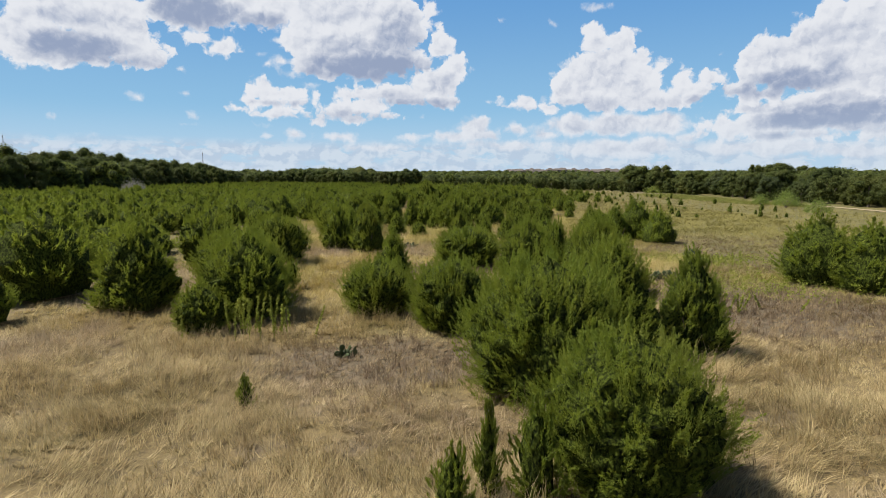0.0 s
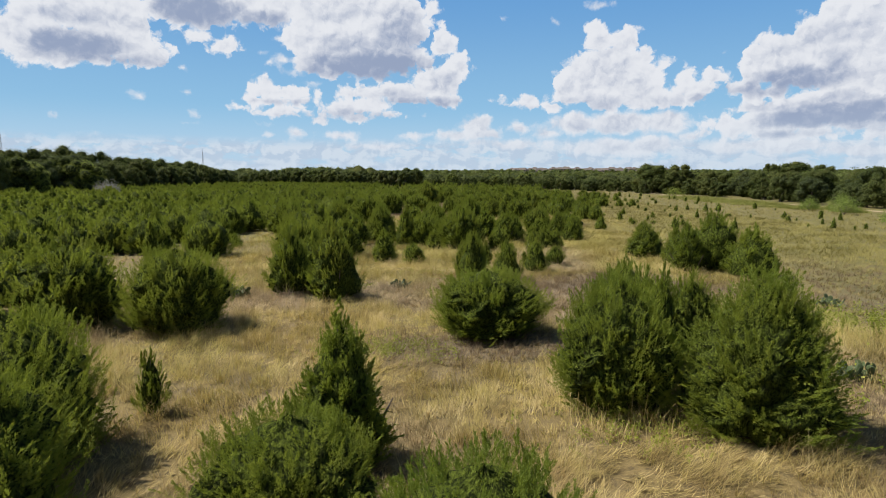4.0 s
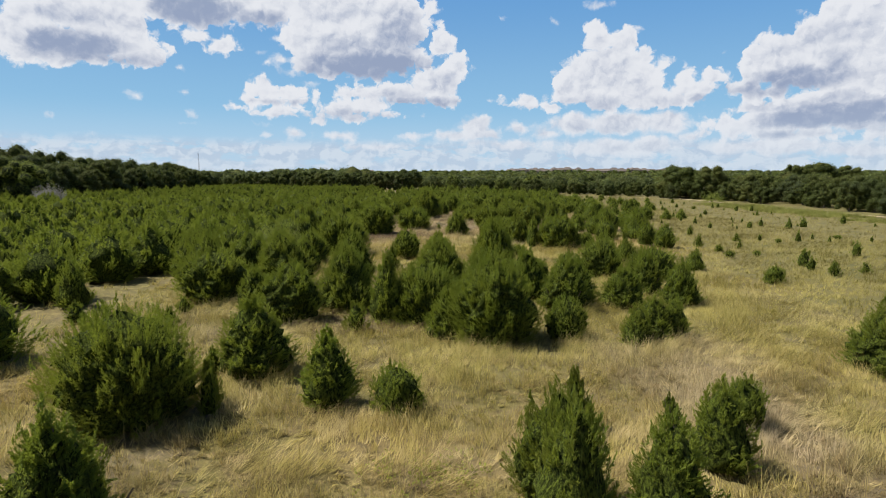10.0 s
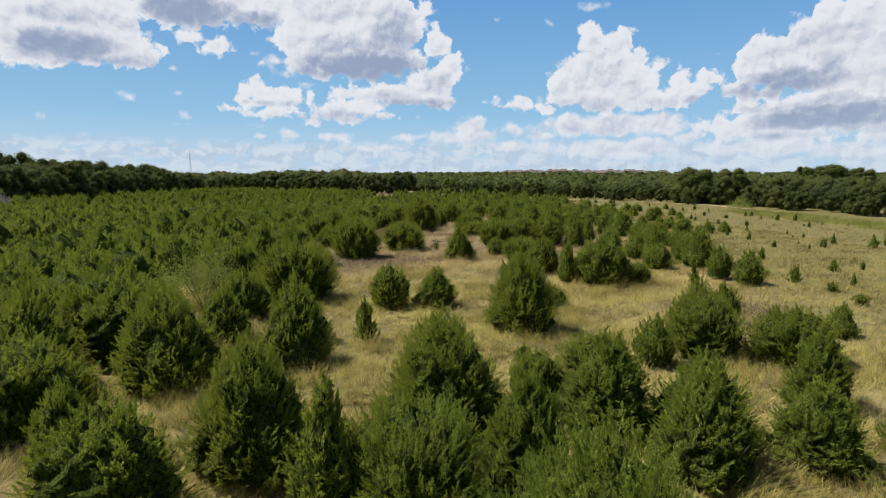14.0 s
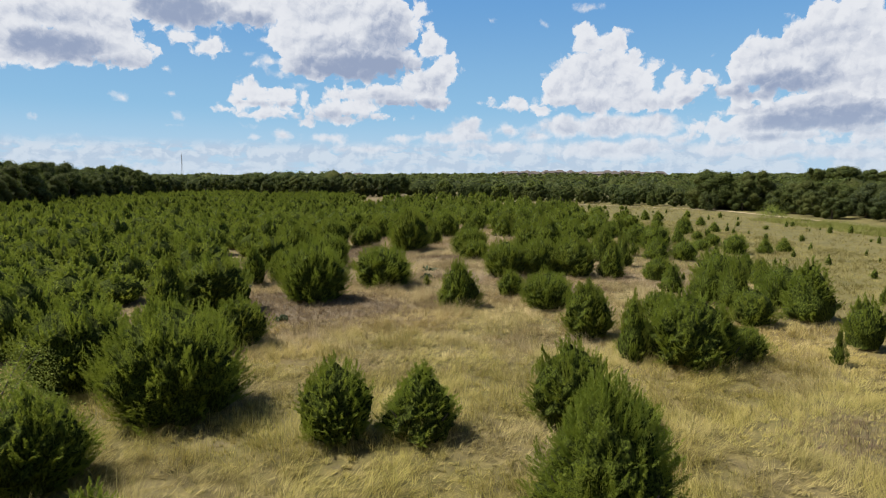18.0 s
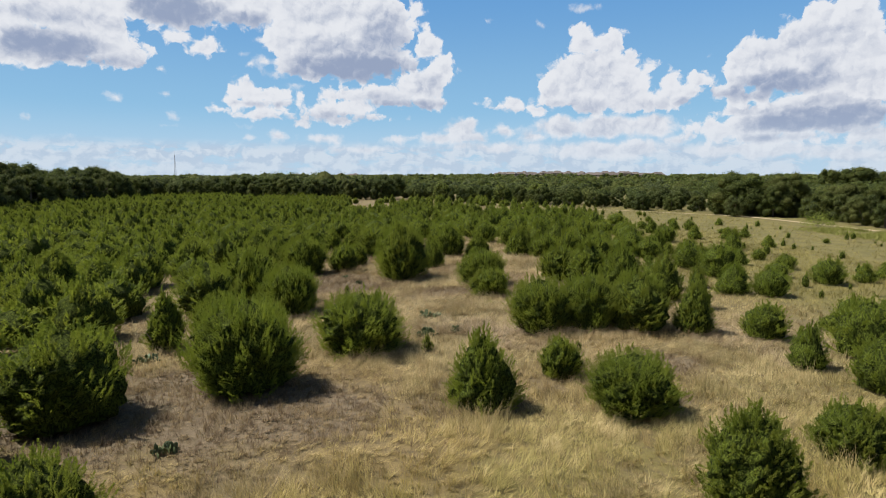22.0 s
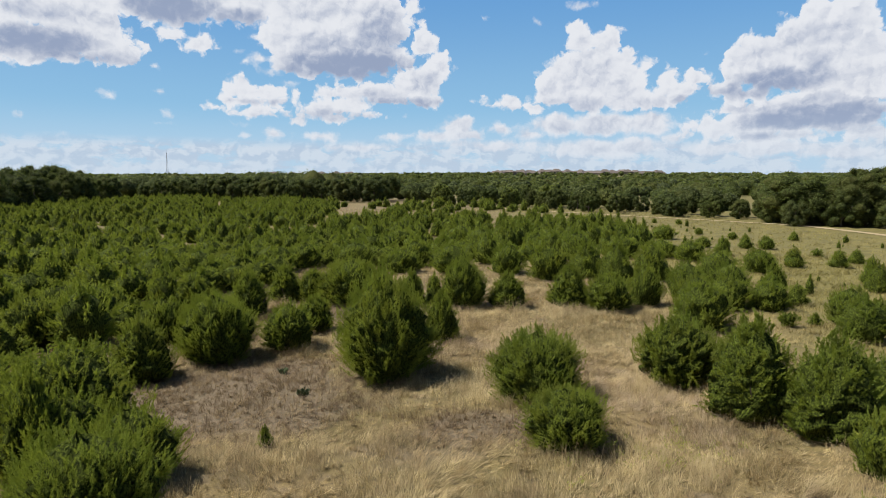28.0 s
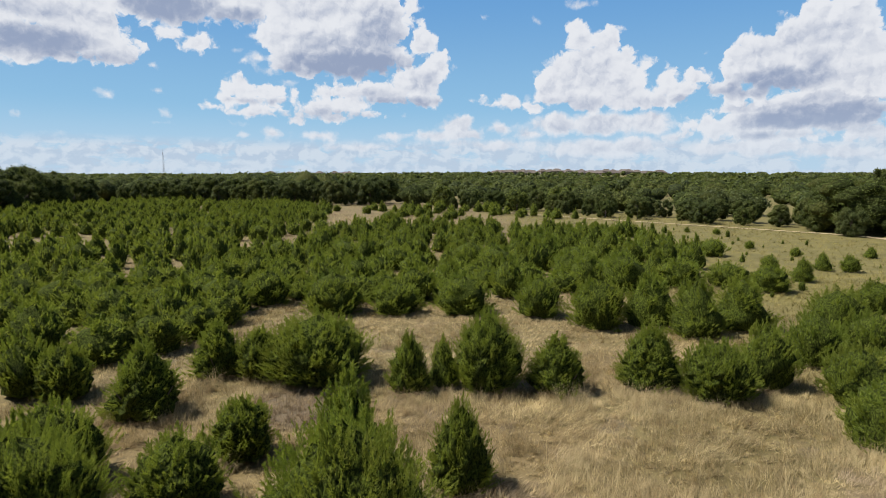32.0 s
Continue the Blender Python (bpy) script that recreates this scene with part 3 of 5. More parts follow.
stand_k = [
    (8.1, 109.7, 2.3, 2.4), (2.5, 109.8, 2.5, 2.8), (1.1, 110.0, 1.2, 1.8), (-3.4, 110.9, 3.8, 2.6), (20.2, 111.4, 1.5, 2.2), (-7.0, 111.7, 2.0, 2.1), (-5.5, 111.3, 1.8, 1.9),
    (15.3, 111.7, 2.4, 2.2), (27.1, 112.5, 1.6, 1.9), (18.2, 112.6, 2.3, 2.0), (31.7, 114.9, 1.3, 1.2), (28.6, 115.0, 1.2, 1.9), (19.2, 116.0, 2.8, 2.3),
    (12.8, 116.2, 2.6, 2.9), (15.4, 117.1, 2.9, 2.7), (8.8, 118.0, 3.0, 2.6), (39.2, 118.0, 0.8, 0.5), (11.5, 118.3, 2.8, 2.8), (-14.1, 118.5, 2.9, 2.2),
    (24.2, 119.9, 2.4, 1.9), (6.4, 120.2, 2.6, 2.3), (2.6, 121.2, 3.3, 2.2), (-0.9, 121.3, 3.0, 1.9), (-4.2, 121.6, 3.6, 2.4), (-9.9, 121.8, 3.3, 2.2),
]
stand_l = [
    (-13.2, 122.0, 3.3, 1.6), (31.6, 122.0, 1.5, 1.4), (28.3, 122.2, 1.6, 1.6), (-18.3, 122.3, 3.6, 2.1), (-21.0, 122.3, 3.3, 2.2), (34.4, 123.9, 1.3, 1.2),
    (22.2, 126.2, 2.8, 1.8), (13.1, 126.8, 3.6, 2.6), (-11.8, 128.0, 3.6, 2.3), (34.1, 128.1, 1.1, 0.7), (20.7, 128.2, 3.0, 1.7), (17.4, 128.4, 3.4, 2.0),
    (26.7, 129.6, 1.6, 1.7), (32.9, 133.4, 1.5, 1.4), (6.1, 133.5, 3.7, 2.3), (31.3, 134.2, 1.3, 1.5), (27.8, 135.3, 1.5, 1.1), (12.6, 135.7, 3.5, 2.0),
    (4.3, 136.1, 3.5, 2.5), (-1.4, 136.4, 3.5, 2.0), (11.0, 138.5, 2.8, 2.9), (-5.7, 139.6, 3.7, 2.2), (-10.8, 139.9, 3.7, 2.2), (40.2, 140.7, 1.1, 1.1),
]
stand_m = [
    (34.3, 142.1, 1.1, 0.9), (9.4, 142.5, 2.3, 2.2), (27.0, 143.0, 2.8, 1.7), (-20.4, 147.3, 3.2, 2.0), (33.5, 148.1, 1.0, 0.9), (26.6, 155.9, 1.2, 1.2),
    (37.5, 162.6, 1.0, 0.9), (27.5, 164.0, 1.6, 1.4), (14.5, 164.5, 1.3, 1.4), (10.1, 165.0, 2.3, 2.0), (35.2, 165.7, 0.9, 0.8), (3.5, 169.3, 2.6, 2.2),
    (24.6, 170.6, 1.6, 1.1), (7.8, 171.8, 3.0, 2.0), (1.4, 175.5, 2.3, 2.1), (-3.7, 182.2, 3.0, 2.3),
]
STAND = stand_a + stand_b + stand_c + stand_d + stand_e + stand_f + stand_g + stand_h + stand_i + stand_j + stand_k + stand_l + stand_m



# ---- cloud backdrop ----
CLOUDS = []  # edge softness; lumps (azimuth, height, half width, half height); shaded parts (the same and a depth)
CLOUDS.append((1.6, [  # low banks over the horizon
    (0.069, 0.084, 0.031, 0.024), (0.046, 0.069, 0.056, 0.013), (0.092, 0.070, 0.026, 0.013), (-0.033, 0.068, 0.035, 0.010),
    (0.143, 0.079, 0.026, 0.010), (0.184, 0.070, 0.027, 0.011), (0.229, 0.085, 0.049, 0.020), (0.303, 0.084, 0.069, 0.021),
    (0.371, 0.084, 0.041, 0.022), (-0.148, 0.068, 0.041, 0.009), (0.317, 0.048, 0.111, 0.018), (0.408, 0.061, 0.024, 0.012),
    (0.120, 0.054, 0.111, 0.011), (0.516, 0.045, 0.117, 0.016), (0.620, 0.036, 0.077, 0.014), (-0.084, 0.050, 0.083, 0.008)], [
    (0.092, 0.069, 0.022, 0.010, 0.40), (0.143, 0.070, 0.028, 0.005, 0.25), (0.264, 0.099, 0.044, 0.005, 0.30), (0.229, 0.060, 0.054, 0.005, 0.30),
    (0.334, 0.067, 0.051, 0.007, 0.25)]))
CLOUDS.append((1.6, [  # slivers
    (0.266, 0.262, 0.024, 0.008), (0.310, 0.256, 0.012, 0.002), (-0.455, 0.121, 0.012, 0.005), (-0.383, 0.126, 0.013, 0.007),
    (-0.373, 0.095, 0.010, 0.005), (-0.383, 0.082, 0.009, 0.002), (-0.513, 0.061, 0.011, 0.005), (-0.557, 0.084, 0.005, 0.003),
    (-0.389, 0.162, 0.006, 0.006), (-0.227, 0.070, 0.016, 0.011), (0.111, 0.250, 0.006, 0.004), (0.198, 0.242, 0.010, 0.007),
    (0.443, 0.182, 0.010, 0.004), (-0.015, 0.099, 0.006, 0.004), (-0.278, 0.085, 0.014, 0.003), (-0.274, 0.068, 0.009, 0.003)], [
    (-0.220, 0.066, 0.010, 0.004, 0.30)]))
CLOUDS.append((1.0, [  # left bank
    (-0.566, 0.183, 0.069, 0.033), (-0.473, 0.199, 0.056, 0.034), (-0.435, 0.178, 0.034, 0.019), (-0.511, 0.229, 0.100, 0.032),
    (-0.460, 0.232, 0.039, 0.021), (-0.522, 0.166, 0.086, 0.010)], [
    (-0.523, 0.181, 0.052, 0.019, 0.95), (-0.457, 0.167, 0.057, 0.008, 0.75), (-0.519, 0.217, 0.079, 0.011, 0.40), (-0.573, 0.161, 0.037, 0.007, 0.30)]))
CLOUDS.append((1.0, [  # upper bank
    (-0.360, 0.251, 0.081, 0.033), (-0.272, 0.259, 0.074, 0.036), (-0.366, 0.209, 0.029, 0.010), (-0.327, 0.198, 0.021, 0.016),
    (-0.299, 0.194, 0.009, 0.007), (-0.414, 0.241, 0.019, 0.012)], [
    (-0.364, 0.243, 0.054, 0.021, 0.95), (-0.272, 0.236, 0.054, 0.013, 0.65), (-0.326, 0.226, 0.028, 0.009, 0.50), (-0.362, 0.202, 0.023, 0.003, 0.30)]))
CLOUDS.append((1.6, [  # ragged bits
    (-0.262, 0.176, 0.011, 0.005), (-0.237, 0.183, 0.019, 0.007), (-0.227, 0.163, 0.021, 0.007), (-0.196, 0.147, 0.017, 0.008),
    (-0.274, 0.192, 0.007, 0.003), (-0.240, 0.214, 0.012, 0.005)], [
    (-0.225, 0.160, 0.017, 0.003, 0.30)]))
CLOUDS.append((1.0, [  # small heap
    (-0.268, 0.140, 0.023, 0.017), (-0.238, 0.133, 0.028, 0.015), (-0.219, 0.121, 0.016, 0.008), (-0.288, 0.144, 0.007, 0.011),
    (-0.277, 0.119, 0.029, 0.007), (-0.252, 0.102, 0.034, 0.009), (-0.308, 0.107, 0.016, 0.005), (-0.226, 0.098, 0.019, 0.004)], [
    (-0.234, 0.117, 0.029, 0.004, 0.65), (-0.244, 0.097, 0.027, 0.003, 0.40), (-0.264, 0.132, 0.013, 0.007, 0.20)]))
CLOUDS.append((1.0, [  # shelf under the great cloud
    (-0.156, 0.107, 0.038, 0.017), (-0.111, 0.116, 0.043, 0.014), (-0.185, 0.090, 0.018, 0.008), (-0.073, 0.101, 0.035, 0.010),
    (-0.134, 0.097, 0.056, 0.009)], [
    (-0.115, 0.098, 0.065, 0.006, 0.60), (-0.174, 0.088, 0.025, 0.004, 0.35), (-0.147, 0.105, 0.018, 0.007, 0.25)]))
CLOUDS.append((1.0, [  # lit flank
    (0.013, 0.210, 0.022, 0.024), (0.043, 0.194, 0.016, 0.010), (0.036, 0.173, 0.024, 0.021), (0.006, 0.149, 0.044, 0.026),
    (-0.047, 0.133, 0.081, 0.018), (-0.128, 0.135, 0.054, 0.011), (0.020, 0.125, 0.028, 0.012), (-0.009, 0.257, 0.013, 0.025),
    (0.014, 0.241, 0.005, 0.010)], [
    (-0.008, 0.121, 0.066, 0.008, 0.80), (-0.056, 0.131, 0.046, 0.007, 0.40), (0.023, 0.147, 0.023, 0.018, 0.40), (-0.119, 0.130, 0.045, 0.004, 0.30)]))
CLOUDS.append((1.0, [  # great cloud
    (-0.135, 0.254, 0.093, 0.053), (-0.173, 0.197, 0.053, 0.043), (-0.059, 0.242, 0.052, 0.048), (-0.100, 0.193, 0.097, 0.036),
    (-0.210, 0.220, 0.031, 0.034)], [
    (-0.096, 0.176, 0.101, 0.021, 1.00), (-0.172, 0.172, 0.046, 0.015, 0.75), (-0.055, 0.219, 0.038, 0.042, 0.60), (-0.123, 0.202, 0.071, 0.021, 0.45),
    (-0.170, 0.256, 0.052, 0.016, 0.30), (-0.099, 0.251, 0.036, 0.012, 0.25)]))
CLOUDS.append((1.0, [  # tower
    (0.256, 0.231, 0.016, 0.015), (0.265, 0.209, 0.024, 0.020), (0.305, 0.207, 0.020, 0.023), (0.329, 0.181, 0.022, 0.020),
    (0.234, 0.167, 0.033, 0.029), (0.213, 0.138, 0.023, 0.030), (0.279, 0.155, 0.059, 0.049), (0.331, 0.144, 0.032, 0.040),
    (0.355, 0.170, 0.015, 0.007), (0.361, 0.120, 0.028, 0.016), (0.389, 0.118, 0.023, 0.015), (0.188, 0.114, 0.036, 0.009),
    (0.096, 0.124, 0.012, 0.007), (0.121, 0.118, 0.020, 0.006), (0.159, 0.122, 0.023, 0.011)], [
    (0.263, 0.113, 0.054, 0.014, 0.50), (0.287, 0.171, 0.033, 0.030, 0.30), (0.357, 0.111, 0.043, 0.010, 0.40), (0.236, 0.139, 0.022, 0.022, 0.30),
    (0.318, 0.136, 0.025, 0.025, 0.25), (0.151, 0.112, 0.035, 0.003, 0.40)]))
CLOUDS.append((1.0, [  # eastern bank
    (0.451, 0.079, 0.022, 0.016), (0.485, 0.075, 0.030, 0.016), (0.476, 0.103, 0.045, 0.011), (0.528, 0.097, 0.043, 0.014),
    (0.582, 0.109, 0.047, 0.018), (0.640, 0.113, 0.037, 0.021), (0.550, 0.071, 0.063, 0.013), (0.643, 0.061, 0.037, 0.013),
    (0.420, 0.064, 0.019, 0.008), (0.563, 0.096, 0.089, 0.026), (0.623, 0.085, 0.051, 0.030), (0.537, 0.062, 0.085, 0.013)], [
    (0.570, 0.082, 0.072, 0.009, 0.95), (0.498, 0.101, 0.044, 0.006, 0.50), (0.616, 0.092, 0.061, 0.007, 0.85), (0.596, 0.105, 0.030, 0.011, 0.50),
    (0.644, 0.050, 0.044, 0.007, 0.50), (0.544, 0.061, 0.049, 0.005, 0.50), (0.636, 0.077, 0.038, 0.015, 0.60), (0.492, 0.083, 0.030, 0.006, 0.30)]))
CLOUDS.append((1.0, [  # eastern heap
    (0.396, 0.153, 0.014, 0.018), (0.426, 0.146, 0.019, 0.012), (0.415, 0.130, 0.030, 0.017), (0.467, 0.131, 0.038, 0.013),
    (0.505, 0.199, 0.008, 0.011), (0.495, 0.162, 0.028, 0.030), (0.528, 0.164, 0.041, 0.040), (0.559, 0.183, 0.035, 0.042),
    (0.584, 0.205, 0.038, 0.035), (0.621, 0.205, 0.038, 0.041), (0.544, 0.225, 0.011, 0.006), (0.614, 0.161, 0.037, 0.033),
    (0.650, 0.145, 0.037, 0.042), (0.505, 0.177, 0.018, 0.023), (0.573, 0.145, 0.047, 0.030), (0.501, 0.117, 0.044, 0.012)], [
    (0.543, 0.138, 0.056, 0.015, 0.85), (0.497, 0.125, 0.053, 0.007, 0.70), (0.423, 0.116, 0.033, 0.007, 0.70), (0.587, 0.149, 0.019, 0.024, 0.65),
    (0.590, 0.193, 0.047, 0.013, 0.40), (0.641, 0.131, 0.025, 0.015, 0.35), (0.524, 0.164, 0.025, 0.019, 0.30), (0.644, 0.188, 0.018, 0.021, 0.25)]))


def sky_backdrop():
    """Blue sky over the low hills ahead, with banks of cumulus one before the other."""
    radius, rows, cols = 4300.0, 24, 60
    v, f, uv = [], [], []
    for j in range(rows + 1):
        el = radians(-1.0 + 33.0 * j / rows)
        for i in range(cols + 1):
            az = radians(-58 + 116.0 * i / cols)
            v.append((radius * math.sin(az) * math.cos(el), 45 + radius * math.cos(az) * math.cos(el), radius * math.sin(el)))
            uv.append((az, el))
    for j in range(rows):
        for i in range(cols):
            a = j * (cols + 1) + i
            f.append((a, a + 1, a + cols + 2, a + cols + 1))
    m = bpy.data.materials.new("cloudy_sky")
    m.use_nodes = True
    t = m.node_tree
    t.nodes.remove(t.nodes["Principled BSDF"])
    n = Nodes(t)
    me = mesh_from("sky_backdrop", v, f, m)
    layer = me.uv_layers.new(name="UVMap")
    layer.data.foreach_set("uv", np.array([uv[i] for q in f for i in q], np.float32).ravel())
    p = n.add("ShaderNodeUVMap", uv_map="UVMap").outputs[0]
    sep = n.add("ShaderNodeSeparateXYZ")
    n.link(p, sep.inputs[0])
    el = sep.outputs[1]

    def cells(vector, scale, detail, smooth):
        k = n.add("ShaderNodeTexVoronoi", feature="SMOOTH_F1")
        n.feed(k.inputs["Vector"], vector)
        for key, value in (("Scale", scale), ("Detail", detail), ("Roughness", 0.5), ("Lacunarity", 2.2), ("Smoothness", smooth)):
            k.inputs[key].default_value = value
        return k.outputs["Distance"]

    def inside(lumps, at):
        """How far inside the union of the lumps, in radians."""
        best = None
        for u, w, a, b in lumps:
            far = n.vec("LENGTH", n.vec("MULTIPLY", n.vec("SUBTRACT", at, (u, w, 0)), (1 / a, 1 / b, 0)))
            k = min(a, b)
            one = n.math("MULTIPLY_ADD", far, -k, k)
            best = one if best is None else n.math("SMOOTH_MAX", best, one, 0.006)
        return best

    warp = n.add("ShaderNodeTexNoise")
    n.link(p, warp.inputs["Vector"])
    warp.inputs["Scale"].default_value, warp.inputs["Detail"].default_value, warp.inputs["Roughness"].default_value = 38.0, 6.0, 0.6
    swirl = n.vec("MULTIPLY", n.vec("SUBTRACT", warp.outputs["Color"], (0.5, 0.5, 0.5)), (0.03, 0.02, 0))
    q = n.vec("ADD", p, swirl)
    heads = cells(q, 34.0, 3.0, 0.25)
    shifted = cells(n.vec("ADD", q, (-0.0045, 0.0075, 0)), 34.0, 3.0, 0.25)
    lump = n.math("SUBTRACT", shifted, heads)
    fluff = n.math("SUBTRACT", n.noise(q, 60.0, 7, 0.6), 0.5)
    soft_noise = n.math("SUBTRACT", n.noise(p, 16.0, 5, 0.55), 0.5)
    bulge = n.math("ADD", n.math("MULTIPLY_ADD", heads, -0.016, 0.0175), n.math("MULTIPLY", fluff, 0.014))
    drift = n.math("ADD", n.math("MULTIPLY", soft_noise, 0.03), n.math("MULTIPLY", fluff, 0.01))

    colour = n.mix(n.steps(el, 0.02, 0.33), (0.36, 0.65, 0.9), (0.15, 0.385, 0.76))
    colour = n.mix(n.steps(el, 0.0, 0.12, 0.7, 0.0), colour, (0.53, 0.735, 0.92))
    # thin banks along the horizon
    flat = n.vec("MULTIPLY", q, (1.0, 3.6, 0))
    low = n.math("ADD", n.noise(flat, 13.0, 8, 0.62), n.math("MULTIPLY_ADD", heads, -0.12, 0.1))
    band = n.math("MULTIPLY", n.steps(low, 0.33, 0.47), n.steps(el, 0.066, 0.045, 0.0, 0.9))
    tone = n.steps(n.math("ADD", n.noise(flat, 19.0, 7, 0.6), n.math("MULTIPLY", lump, 0.5)), 0.36, 0.62)
    colour = n.mix(band, colour, n.mix(tone, (0.53, 0.64, 0.8), (0.77, 0.84, 0.93)))
    for soft, lumps, shades in CLOUDS:
        depth = n.math("ADD", inside(lumps, q), n.math("MULTIPLY", bulge, 0.55) if soft > 1.5 else bulge)
        cover = n.steps(depth, 0.0, 0.0065 * soft)
        dark = 0.12 if soft < 1.5 else 0.26
        for u, w, a, b, amount in shades:
            far = n.vec("LENGTH", n.vec("MULTIPLY", n.vec("SUBTRACT", p, (u, w, 0)), (1 / a, 1 / b, 0)))
            k = min(a, b)
            hollow = n.math("ADD", n.math("MULTIPLY_ADD", far, -k, k), drift)
            dark = n.math("MAXIMUM", dark, n.steps(hollow, -0.55 * k - 0.007, 0.45 * k + 0.003, 0.0, amount))
        light = n.math("SUBTRACT", n.math("MULTIPLY_ADD", lump, 0.5, 0.93), n.math("MULTIPLY", dark, 0.95))
        light = n.math("ADD", light, n.math("MULTIPLY", fluff, 0.2))
        light = n.math("ADD", light, n.math("MULTIPLY", soft_noise, 0.35))
        light = n.math("ADD", light, n.steps(depth, 0.0, 0.016, 0.22, 0.0))
        colour = n.mix(cover, colour, n.mix(n.steps(light, 0.0, 1.0), (0.35, 0.425, 0.6), (0.9, 0.925, 0.98)))
    haze = n.steps(el, 0.0, 0.12, 0.42, 0.0)
    colour = n.mix(haze, colour, (0.63, 0.77, 0.92))
    em = n.add("ShaderNodeEmission")
    n.link(colour, em.inputs[0])
    em.inputs[1].default_value = 0.62
    n.link(em.outputs[0], t.nodes["Material Output"].inputs[0])
    return tagged(new("backdrop", me), "blue sky with white grey-based cumulus clouds", "sky", kind="structure")


sky_backdrop()


# ---- ground ----
def rise(x, y):
    """Height of the land: flat in the field, low hills far off."""
    x, y = np.asarray(x, float), np.asarray(y, float)
    d = np.hypot(x, y)
    far = np.clip((d - 280) / 840, 0, 1)
    far = far * far * (3 - 2 * far)
    turn = np.degrees(np.arctan2(x, np.maximum(y, 1)))
    return far * (8.5 + 1.6 * np.sin(x / 190 + 0.6) + 0.8 * np.exp(-((turn - 15) / 6.5) ** 2))


def ground():
    def axis(near, far, fine, steps):
        inner = np.arange(-near, near + fine, fine)
        outer = near + (far - near) * (np.arange(1, steps + 1) / steps) ** 2
        return np.concatenate([-outer[::-1], inner, outer])

    xs, ys = axis(60, 4200, 1.5, 30), axis(130, 4200, 1.5, 30) + 70
    X, Y = np.meshgrid(xs, ys)
    Z = rise(X, Y)
    bump = np.array([noise.noise((float(a) * 0.35, float(b) * 0.35, 0)) for a, b in zip(X.ravel(), Y.ravel())]).reshape(X.shape)
    Z = Z + np.where(np.abs(X) < 70, 0.035 * (bump - 0.5), 0)
    w = len(xs)
    i, j = np.meshgrid(np.arange(w - 1), np.arange(len(ys) - 1))
    a = (j * w + i).ravel()
    me = mesh_from("ground", np.column_stack([X.ravel(), Y.ravel(), Z.ravel()]), np.column_stack([a, a + 1, a + w + 1, a + w]), GROUND)
    me.polygons.foreach_set("use_smooth", np.ones(len(me.polygons), bool))
    return tagged(new("ground", me), "dry straw-coloured pasture ground with bare earth patches", "ground", kind="structure")


ground()


# ---- grass ----
def tufts(x, y, blades, length, width, r, flop=1.0, bent=False):
    """Blades round each place, upright or bent over: verts and triangles."""
    n = len(x)
    base = np.column_stack([x, y, np.zeros(n)])[:, None] + 0.1 * r.standard_normal((n, blades, 3)) * (1, 1, 0) * (length[:, None, None] / 0.4)
    swirl = 3.0 * np.sin(0.31 * x + 0.17 * y) + 2.2 * np.sin(0.83 * y - 0.47 * x) + 0.9 * r.standard_normal(n)
    lie = flop * np.stack([np.cos(swirl) + 0.5, np.sin(swirl)], 1) * (0.15 + 0.75 * r.random((n, 1)))
    lean = lie[:, None] + 0.36 * r.standard_normal((n, blades, 2))
    way = unit(np.concatenate([lean, 0.55 + 0.3 * r.random((n, blades, 1))], 2))
    long = length[:, None] * (0.6 + 0.6 * r.random((n, blades)))
    side = unit(np.cross(way, (0, 0, 1.0))) * width * (0.7 + 0.6 * r.random((n, blades, 1)))
    base[..., 2] = -0.01
    if not bent:
        tip = base + way * long[..., None]
        v = np.stack([base - side, base + side, tip], 2).reshape(-1, 3)
        return v, np.arange(len(v)).reshape(-1, 3)
    # the upper half falls over the way the tuft lies
    knee = base + way * (0.5 * long)[..., None]
    over = unit(way * (1, 1, 0) * 1.1 + np.concatenate([lie[:, None] * 0.8 + 0 * lean, 0.6 - 0.7 * r.random((n, blades, 1))], 2) + 0.12 * r.standard_normal((n, blades, 3)))
    tip = knee + (0.55 * way + 0.45 * over) * (0.55 * long)[..., None]
    tip[..., 2] = np.maximum(tip[..., 2], 0.03)
    v = np.stack([base - side, base + side, knee + 0.8 * side, knee - 0.8 * side, tip], 2).reshape(-1, 3)
    k = 5 * np.arange(n * blades)[:, None]
    return v, np.concatenate([k + (0, 1, 2), k + (0, 2, 3), k + (3, 2, 4)])


